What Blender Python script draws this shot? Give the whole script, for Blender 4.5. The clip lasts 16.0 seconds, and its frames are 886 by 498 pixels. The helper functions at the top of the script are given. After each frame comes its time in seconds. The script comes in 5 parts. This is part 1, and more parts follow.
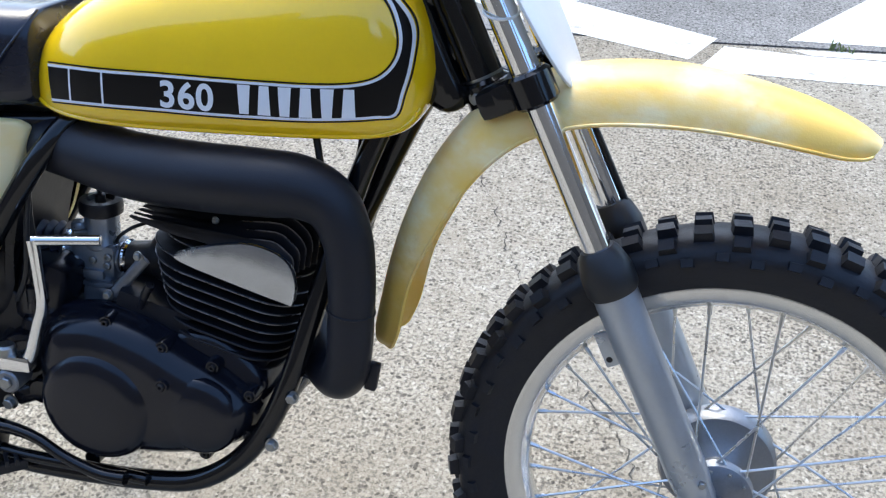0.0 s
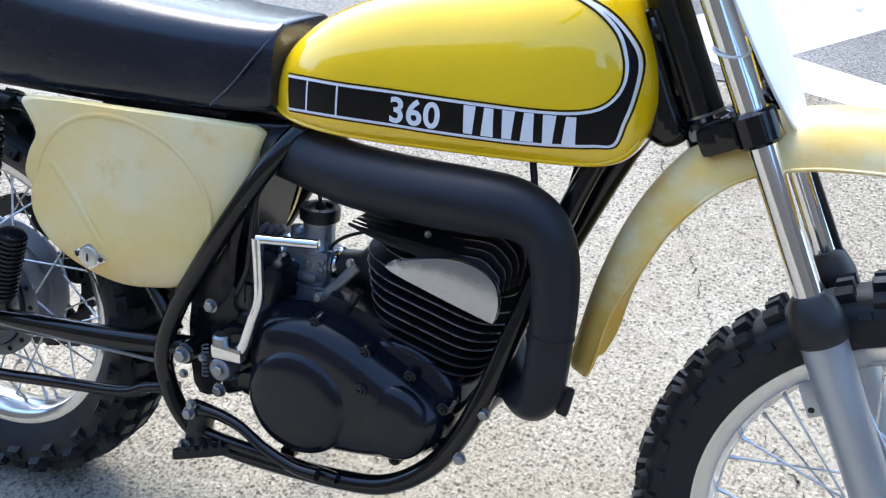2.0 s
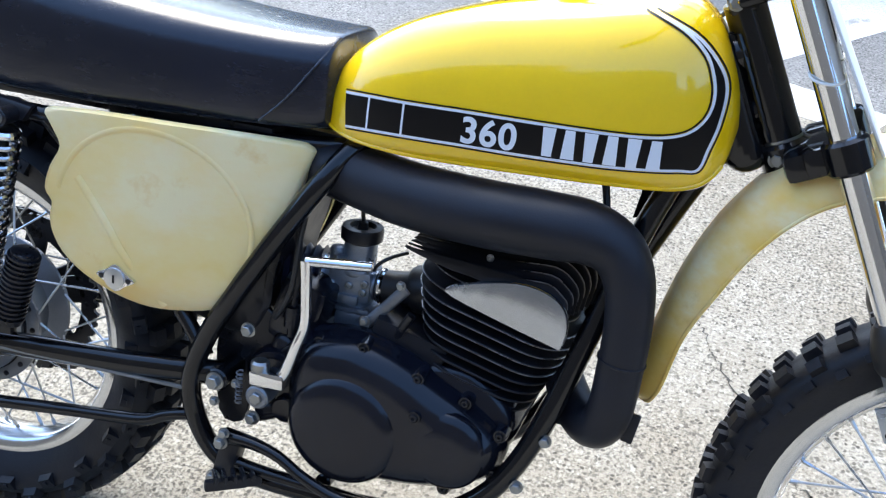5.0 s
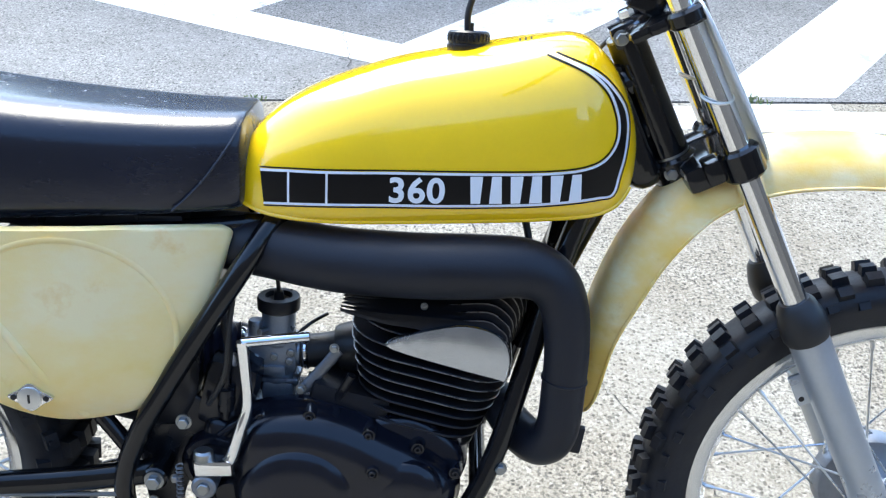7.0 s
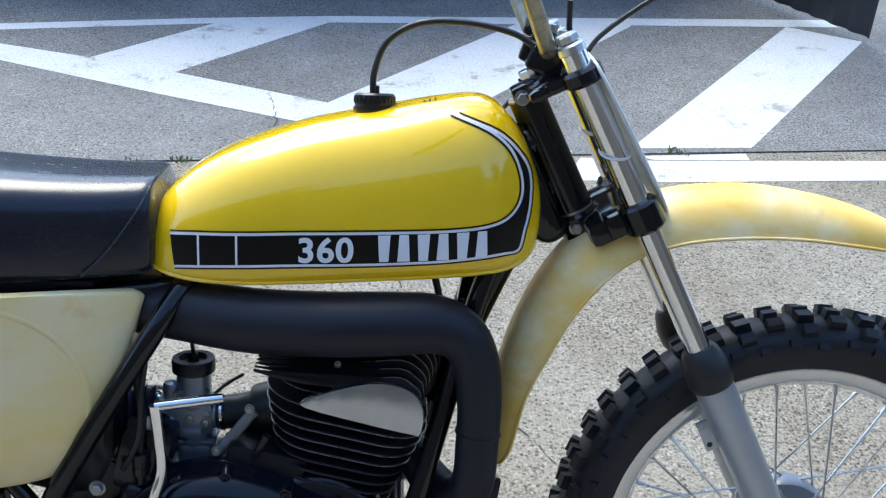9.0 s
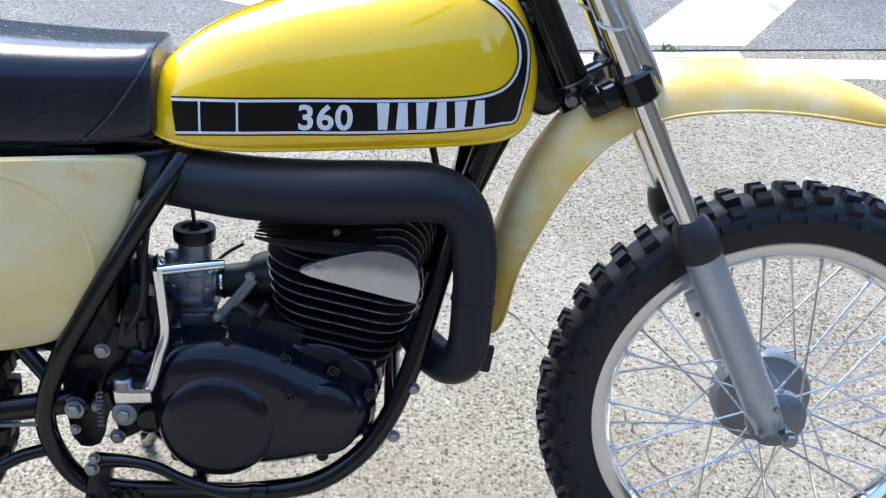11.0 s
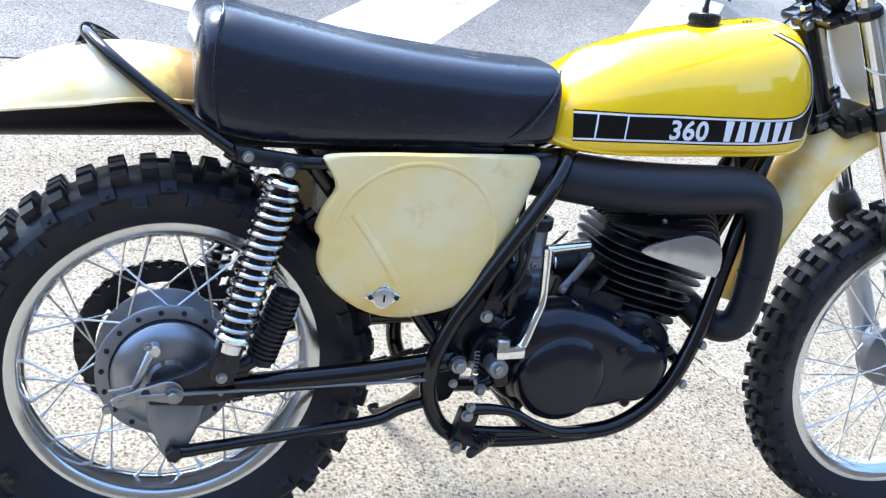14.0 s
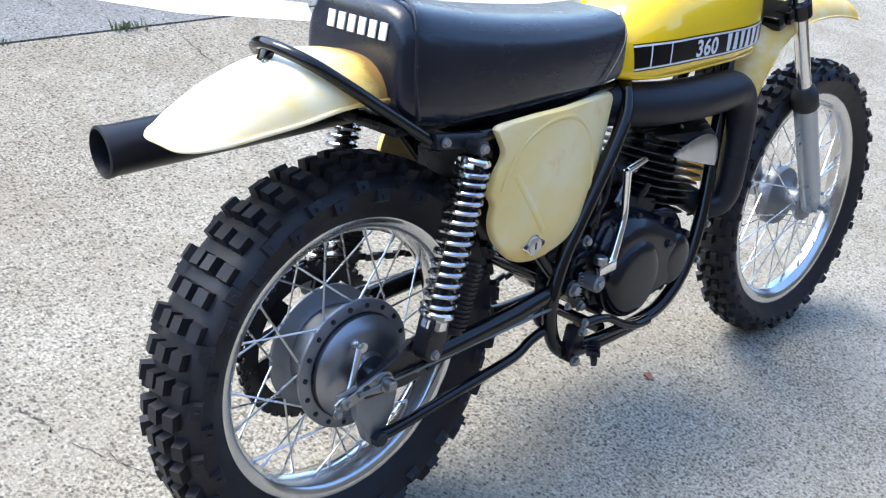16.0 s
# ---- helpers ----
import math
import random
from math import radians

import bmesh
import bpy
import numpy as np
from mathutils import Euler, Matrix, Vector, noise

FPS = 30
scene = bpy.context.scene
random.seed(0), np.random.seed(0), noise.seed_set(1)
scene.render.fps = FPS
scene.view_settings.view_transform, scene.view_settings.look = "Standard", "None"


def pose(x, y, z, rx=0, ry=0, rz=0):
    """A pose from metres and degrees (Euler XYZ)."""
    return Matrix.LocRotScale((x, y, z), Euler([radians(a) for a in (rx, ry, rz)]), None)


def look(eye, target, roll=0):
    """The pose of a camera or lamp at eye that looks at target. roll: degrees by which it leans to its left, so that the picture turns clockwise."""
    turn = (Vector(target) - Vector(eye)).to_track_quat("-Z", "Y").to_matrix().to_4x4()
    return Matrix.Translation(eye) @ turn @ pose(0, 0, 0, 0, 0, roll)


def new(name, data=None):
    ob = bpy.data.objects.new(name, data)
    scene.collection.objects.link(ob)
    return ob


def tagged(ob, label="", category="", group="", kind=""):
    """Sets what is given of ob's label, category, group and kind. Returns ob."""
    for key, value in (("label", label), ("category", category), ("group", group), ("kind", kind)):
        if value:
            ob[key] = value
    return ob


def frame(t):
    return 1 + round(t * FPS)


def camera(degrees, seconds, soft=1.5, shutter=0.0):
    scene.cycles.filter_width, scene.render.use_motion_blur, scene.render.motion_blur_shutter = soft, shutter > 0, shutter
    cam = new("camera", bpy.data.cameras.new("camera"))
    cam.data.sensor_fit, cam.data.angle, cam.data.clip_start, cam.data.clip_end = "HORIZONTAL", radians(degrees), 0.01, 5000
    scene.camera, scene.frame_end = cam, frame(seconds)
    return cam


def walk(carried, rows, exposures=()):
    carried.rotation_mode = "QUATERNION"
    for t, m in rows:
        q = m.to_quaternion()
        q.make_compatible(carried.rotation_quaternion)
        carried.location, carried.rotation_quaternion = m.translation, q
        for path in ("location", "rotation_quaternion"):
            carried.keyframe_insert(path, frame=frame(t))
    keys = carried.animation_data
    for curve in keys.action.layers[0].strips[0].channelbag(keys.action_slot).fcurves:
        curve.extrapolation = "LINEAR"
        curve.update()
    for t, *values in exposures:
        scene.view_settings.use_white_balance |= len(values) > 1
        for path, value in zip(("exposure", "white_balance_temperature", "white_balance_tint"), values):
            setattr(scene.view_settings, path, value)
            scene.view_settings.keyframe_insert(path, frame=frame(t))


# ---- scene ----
cam = camera(44.0, 16.0, soft=1.25)
PATH = [
    (0, (0.6385, -0.9073, 1.4398), (0.2505, 0.6204, 0.2087), -0.62),
    (0.5, (0.6298, -0.9142, 1.4453), (0.1336, 0.6135, 0.2536), -0.00),
    (1, (0.6304, -0.9226, 1.4358), (0.0654, 0.5897, 0.2552), -0.72),
    (1.5, (0.6215, -0.9396, 1.4307), (-0.0096, 0.5530, 0.2586), -0.98),
    (2, (0.6141, -0.9553, 1.4360), (-0.0894, 0.5149, 0.2770), -2.12),
    (2.5, (0.6181, -0.9562, 1.4418), (-0.1254, 0.5101, 0.3028), -3.28),
    (3, (0.6309, -0.9504, 1.4388), (-0.0813, 0.5426, 0.3145), -3.19),
    (3.5, (0.6342, -0.9417, 1.4491), (-0.0485, 0.5810, 0.3466), -2.97),
    (4, (0.6040, -0.9569, 1.4422), (-0.0702, 0.5694, 0.3394), -2.20),
    (4.2, (0.5758, -0.9684, 1.4329), (-0.0956, 0.5537, 0.3228), -1.68),
    (6.5, (0.1110, -1.0103, 1.4788), (0.0329, 0.5925, 0.2851), 5.61),
    (7, (0.1218, -1.0370, 1.5038), (0.1090, 0.6058, 0.3632), 2.63),
    (7.5, (0.1301, -1.0360, 1.5072), (0.1230, 0.6259, 0.3945), 2.23),
    (8, (0.1483, -1.0402, 1.5166), (0.1705, 0.6439, 0.4381), 1.79),
    (8.5, (0.1621, -1.0484, 1.5238), (0.2295, 0.6579, 0.4827), 2.35),
    (11, (0.1516, -1.1079, 1.4904), (0.2656, 0.4993, 0.3056), 4.18),
    (11.5, (0.0558, -1.1603, 1.4383), (0.0808, 0.4697, 0.2796), 3.52),
    (12, (-0.1263, -1.1660, 1.4258), (-0.0631, 0.4586, 0.2609), 8.51),
    (12.5, (-0.3474, -1.0989, 1.4317), (-0.1885, 0.4974, 0.2373), 8.32),
    (13, (-0.5001, -1.1154, 1.4515), (-0.1317, 0.4559, 0.2703), 11.57),
    (13.5, (-0.7109, -1.2446, 1.4797), (-0.1936, 0.3339, 0.3657), 12.56),
    (14, (-0.8769, -1.3079, 1.5036), (-0.2235, 0.2553, 0.4407), 14.89),
    (14.5, (-1.0755, -1.2169, 1.4915), (-0.2637, 0.2868, 0.4523), 13.06),
    (15, (-1.3256, -1.1304, 1.4721), (-0.3490, 0.2728, 0.4342), 14.56),
    (15.5, (-1.6031, -1.0634, 1.4715), (-0.4339, 0.1713, 0.4187), 15.54),
    (16, (-1.7608, -0.8899, 1.4266), (-0.4143, 0.1729, 0.3983), 17.69),
]
walk(cam, [(t, look(eye, target, roll)) for t, eye, target, roll in PATH], [(0.0, 1.96, 6480, 6), (1.5, 2.16, 6480, 6), (3.0, 2.23, 6480, 6), (4.2, 2.20, 6480, 6), (6.5, 2.46, 6350, 3), (7.0, 2.36, 6350, 3), (7.5, 2.10, 6350, 3), (8.0, 1.91, 6350, 3), (8.5, 1.66, 6350, 3), (9.5, 1.66, 6350, 3), (11.0, 2.08, 6480, 6), (11.5, 2.28, 6480, 6), (12.0, 2.36, 6480, 6), (13.0, 2.58, 6480, 6), (13.5, 2.55, 6480, 6), (14.5, 2.48, 6480, 6), (15.0, 2.35, 6480, 6), (16.0, 2.16, 6480, 6)])

# ---- world and light ----
world = bpy.data.worlds.new("world")
scene.world = world
world.use_nodes = True
wn = world.node_tree.nodes
sky = wn.new("ShaderNodeTexSky")
sky.sky_type, sky.sun_disc = "NISHITA", False
SUN_TO = Vector((-0.32, 0.60, 0.86)).normalized()
sky.sun_elevation = math.asin(SUN_TO.z)
sky.sun_rotation = math.atan2(SUN_TO.x, SUN_TO.y)
sky.air_density, sky.dust_density, sky.ozone_density = 1.0, 2.2, 6.0
wn["Background"].inputs["Strength"].default_value = 0.15
world.node_tree.links.new(sky.outputs[0], wn["Background"].inputs["Color"])
sun = new("sun", bpy.data.lights.new("sun", "SUN"))
sun.data.energy, sun.data.angle, sun.data.color = 1.06, radians(34), (1.0, 0.92, 0.78)
sun.matrix_world = look(SUN_TO * 20, (0, 0, 0))

# ---- materials ----
def nodes_of(name):
    m = bpy.data.materials.new(name)
    m.use_nodes = True
    t = m.node_tree
    return m, t, t.nodes["Principled BSDF"]


def tex(t, kind, scale, detail=4.0, rough=0.6, coord="Object", stretch=None):
    tc = t.nodes.new("ShaderNodeTexCoord")
    out = tc.outputs[coord]
    if stretch:
        mp = t.nodes.new("ShaderNodeMapping")
        mp.inputs["Scale"].default_value = stretch
        t.links.new(out, mp.inputs["Vector"])
        out = mp.outputs[0]
    n = t.nodes.new(kind)
    n.inputs["Scale"].default_value = scale
    if kind == "ShaderNodeTexNoise":
        n.inputs["Detail"].default_value, n.inputs["Roughness"].default_value = detail, rough
    t.links.new(out, n.inputs["Vector"])
    return n


def ramp(t, source, stops):
    r = t.nodes.new("ShaderNodeValToRGB")
    e = r.color_ramp.elements
    e[0].position, e[0].color = stops[0][0], (*stops[0][1], 1)
    e[1].position, e[1].color = stops[-1][0], (*stops[-1][1], 1)
    for p, c in stops[1:-1]:
        e.new(p).color = (*c, 1)
    t.links.new(source, r.inputs["Fac"])
    return r.outputs["Color"]


def mix(t, fac, a, b, mode="MIX"):
    n = t.nodes.new("ShaderNodeMix")
    n.data_type, n.blend_type = "RGBA", mode
    for value, slot in ((fac, n.inputs[0]), (a, n.inputs[6]), (b, n.inputs[7])):
        if hasattr(value, "is_linked"):
            t.links.new(value, slot)
        elif isinstance(value, tuple):
            slot.default_value = (*value, 1)
        else:
            slot.default_value = value
    return n.outputs[2]


def bump(t, p, height, strength, distance):
    b = t.nodes.new("ShaderNodeBump")
    b.inputs["Strength"].default_value, b.inputs["Distance"].default_value = strength, distance
    t.links.new(height, b.inputs["Height"])
    t.links.new(b.outputs[0], p.inputs["Normal"])


def surf(name, color, rough, metal=0.0, var=0.15, scale=14, fine=220, relief=0.0, coat=0.0, rvar=0.1, spec=None, dirt=None):
    """A plain surface with coarse and fine variation of colour and gloss."""
    m, t, p = nodes_of(name)
    a, b = tex(t, "ShaderNodeTexNoise", scale), tex(t, "ShaderNodeTexNoise", fine, 3)
    lo, hi = tuple(c * (1 - var) for c in color), tuple(min(1, c * (1 + var)) for c in color)
    c = ramp(t, a.outputs["Fac"], [(0.3, lo), (0.7, hi)])
    c = mix(t, 0.25, c, ramp(t, b.outputs["Fac"], [(0.35, lo), (0.65, hi)]))
    if dirt:
        d = tex(t, "ShaderNodeTexNoise", 9, 6, 0.7)
        k = ramp(t, d.outputs["Fac"], [(0.55, (0, 0, 0)), (0.75, (0.5, 0.5, 0.5))])
        c = mix(t, k, c, dirt)
    t.links.new(c, p.inputs["Base Color"])
    p.inputs["Metallic"].default_value = metal
    r = t.nodes.new("ShaderNodeMapRange")
    r.inputs[1].default_value, r.inputs[2].default_value = 0.3, 0.7
    r.inputs[3].default_value, r.inputs[4].default_value = max(0.02, rough - rvar), min(1, rough + rvar)
    t.links.new(b.outputs["Fac"] if fine < 90 else a.outputs["Fac"], r.inputs[0])
    t.links.new(r.outputs[0], p.inputs["Roughness"])
    p.inputs["Coat Weight"].default_value = coat
    p.inputs["Coat Roughness"].default_value = 0.04
    p.inputs["Coat IOR"].default_value = 1.52
    if spec is not None:
        p.inputs["Specular IOR Level"].default_value = spec
    if relief:
        bump(t, p, b.outputs["Fac"], 0.6, relief)
    return m


def aged_plastic(name, base, pale, stain, where=(0.36, 0.50, 0.63), sheltered=False):
    """Sun-yellowed moulded plastic with pale patches and brown scuffs."""
    m, t, p = nodes_of(name)
    a = tex(t, "ShaderNodeTexNoise", 5.5, 5, 0.6, stretch=(1.0, 1.0, 1.6))
    b = tex(t, "ShaderNodeTexNoise", 16, 6, 0.65)
    f = tex(t, "ShaderNodeTexNoise", 320, 2)
    c = ramp(t, a.outputs["Fac"], [(where[0], base), (where[1], tuple(0.6 * x + 0.4 * y for x, y in zip(base, pale))), (where[2], pale)])
    k = ramp(t, b.outputs["Fac"], [(0.60, (0, 0, 0)), (0.78, (0.55, 0.55, 0.55))])
    c = mix(t, k, c, stain)
    if sheltered:
        # Where the seat shades it the plastic has kept its deep colour, with grime at the edge.
        tc, sp = t.nodes.new("ShaderNodeTexCoord"), t.nodes.new("ShaderNodeSeparateXYZ")
        t.links.new(tc.outputs["Object"], sp.inputs[0])
        wob = t.nodes.new("ShaderNodeMath")
        wob.operation, wob.inputs[1].default_value = "MULTIPLY_ADD", 0.06
        t.links.new(b.outputs["Fac"], wob.inputs[0])
        t.links.new(sp.outputs[0], wob.inputs[2])
        for lo, hi, tint in ((-0.79, -0.71, (0.80, 0.50, 0.05)), (-0.722, -0.700, (0.20, 0.10, 0.03))):
            r = t.nodes.new("ShaderNodeMapRange")
            r.inputs[1].default_value, r.inputs[2].default_value, r.inputs[4].default_value = lo, hi, 0.85
            t.links.new(wob.outputs[0], r.inputs[0])
            c = mix(t, r.outputs[0], c, tint)
    t.links.new(c, p.inputs["Base Color"])
    p.inputs["Roughness"].default_value = 0.42
    p.inputs["Subsurface Weight"].default_value = 0.12
    p.inputs["Subsurface Radius"].default_value = (0.012, 0.008, 0.003)
    bump(t, p, f.outputs["Fac"], 0.25, 0.0006)
    return m


def aggregate(name, stones, matrix, stone, patch):
    """Exposed-aggregate concrete: small stones of many tones in a sandy matrix, with scattered dark chips and broad stains."""
    m, t, p = nodes_of(name)
    warp = tex(t, "ShaderNodeTexNoise", stone * 0.35, 3)
    tc = t.nodes.new("ShaderNodeTexCoord")
    add = t.nodes.new("ShaderNodeMix")
    add.data_type, add.blend_type = "RGBA", "ADD"
    add.inputs[0].default_value = 1.6 / stone
    t.links.new(tc.outputs["Object"], add.inputs[6])
    t.links.new(warp.outputs["Color"], add.inputs[7])
    layers = []
    for k in (1.0, 0.55):
        v = t.nodes.new("ShaderNodeTexVoronoi")
        v.inputs["Scale"].default_value = stone * k
        v.inputs["Randomness"].default_value = 1.0
        t.links.new(add.outputs[2], v.inputs["Vector"])
        sep = t.nodes.new("ShaderNodeSeparateColor")
        t.links.new(v.outputs["Color"], sep.inputs[0])
        layers.append((v, sep))
    (v, s1), (v2, s2) = layers
    sand = tex(t, "ShaderNodeTexNoise", stone * 2.2, 2, 0.7)
    c = ramp(t, s1.outputs[0], stones)
    r = t.nodes.new("ShaderNodeMapRange")
    r.inputs[1].default_value, r.inputs[2].default_value = 0.40, 0.62
    t.links.new(v.outputs["Distance"], r.inputs[0])
    c = mix(t, r.outputs[0], c, matrix)
    chip = ramp(t, s2.outputs[1], [(0.84, (0, 0, 0)), (0.88, (0.6, 0.6, 0.6))])
    r2 = t.nodes.new("ShaderNodeMapRange")
    r2.inputs[1].default_value, r2.inputs[2].default_value = 0.42, 0.22
    t.links.new(v2.outputs["Distance"], r2.inputs[0])
    c = mix(t, mix(t, r2.outputs[0], (0.0, 0.0, 0.0), chip), c, stones[0][1])
    c = mix(t, 0.5, c, ramp(t, sand.outputs["Fac"], [(0.36, (0.55, 0.53, 0.50)), (0.52, (1, 1, 1))]), "MULTIPLY")
    # Dark mottling at stone size, strong in some patches and faint in others.
    mottle, where = tex(t, "ShaderNodeTexNoise", stone * 1.15, 3, 0.55), tex(t, "ShaderNodeTexNoise", 2.1, 4, 0.6)
    deep = ramp(t, where.outputs["Fac"], [(0.36, (0.28, 0.28, 0.28)), (0.62, (0.95, 0.95, 0.95))])
    c = mix(t, deep, c, mix(t, 1.0, c, ramp(t, mottle.outputs["Fac"], [(0.40, (0.36, 0.355, 0.36)), (0.47, (0.78, 0.77, 0.76)), (0.53, (1.10, 1.09, 1.07))]), "MULTIPLY"))
    for scale, fac in ((1.3, 0.7), (7, 0.45)):
        a = tex(t, "ShaderNodeTexNoise", scale, 5, 0.62)
        c = mix(t, fac, c, ramp(t, a.outputs["Fac"], [(0.34, patch), (0.6, (1, 1, 1))]), "MULTIPLY")
    t.links.new(c, p.inputs["Base Color"])
    p.inputs["Roughness"].default_value = 0.85
    bump(t, p, v.outputs["Distance"], 0.35, 0.002)
    return m


def worn_paint(name, under):
    m, t, p = nodes_of(name)
    a = tex(t, "ShaderNodeTexNoise", 5, 8, 0.75)
    b = tex(t, "ShaderNodeTexNoise", 120, 3, 0.7)
    k = ramp(t, a.outputs["Fac"], [(0.36, (1, 1, 1)), (0.43, (0.12, 0.12, 0.12)), (0.6, (0, 0, 0))])
    k2 = ramp(t, b.outputs["Fac"], [(0.32, (0.8, 0.8, 0.8)), (0.42, (0, 0, 0))])
    c = mix(t, k, ramp(t, b.outputs["Fac"], [(0.3, (0.55, 0.565, 0.565)), (0.7, (0.69, 0.705, 0.705))]), under)
    c = mix(t, k2, c, under)
    t.links.new(c, p.inputs["Base Color"])
    p.inputs["Roughness"].default_value = 0.7
    bump(t, p, b.outputs["Fac"], 0.4, 0.002)
    return m


def vinyl(name):
    m, t, p = nodes_of(name)
    a = tex(t, "ShaderNodeTexNoise", 7, 5)
    g = tex(t, "ShaderNodeTexVoronoi", 520)
    w = tex(t, "ShaderNodeTexNoise", 24, 6, 0.7, stretch=(0.5, 1, 1.5))
    t.links.new(ramp(t, a.outputs["Fac"], [(0.3, (0.006, 0.008, 0.015)), (0.7, (0.009, 0.011, 0.021))]), p.inputs["Base Color"])
    r = t.nodes.new("ShaderNodeMapRange")
    r.inputs[1].default_value, r.inputs[2].default_value, r.inputs[3].default_value, r.inputs[4].default_value = 0.3, 0.7, 0.16, 0.32
    t.links.new(w.outputs["Fac"], r.inputs[0])
    t.links.new(r.outputs[0], p.inputs["Roughness"])
    h = t.nodes.new("ShaderNodeMath")
    h.operation = "MULTIPLY_ADD"
    h.inputs[1].default_value = 0.25
    t.links.new(g.outputs["Distance"], h.inputs[0])
    t.links.new(w.outputs["Fac"], h.inputs[2])
    p.inputs["Specular IOR Level"].default_value = 0.42
    p.inputs["Coat Weight"].default_value, p.inputs["Coat Roughness"].default_value = 0.15, 0.22
    p.inputs["Sheen Weight"].default_value, p.inputs["Sheen Roughness"].default_value = 0.30, 0.30
    p.inputs["Sheen Tint"].default_value = (0.86, 0.93, 1.0, 1)
    bump(t, p, h.outputs[0], 0.25, 0.0012)
    return m


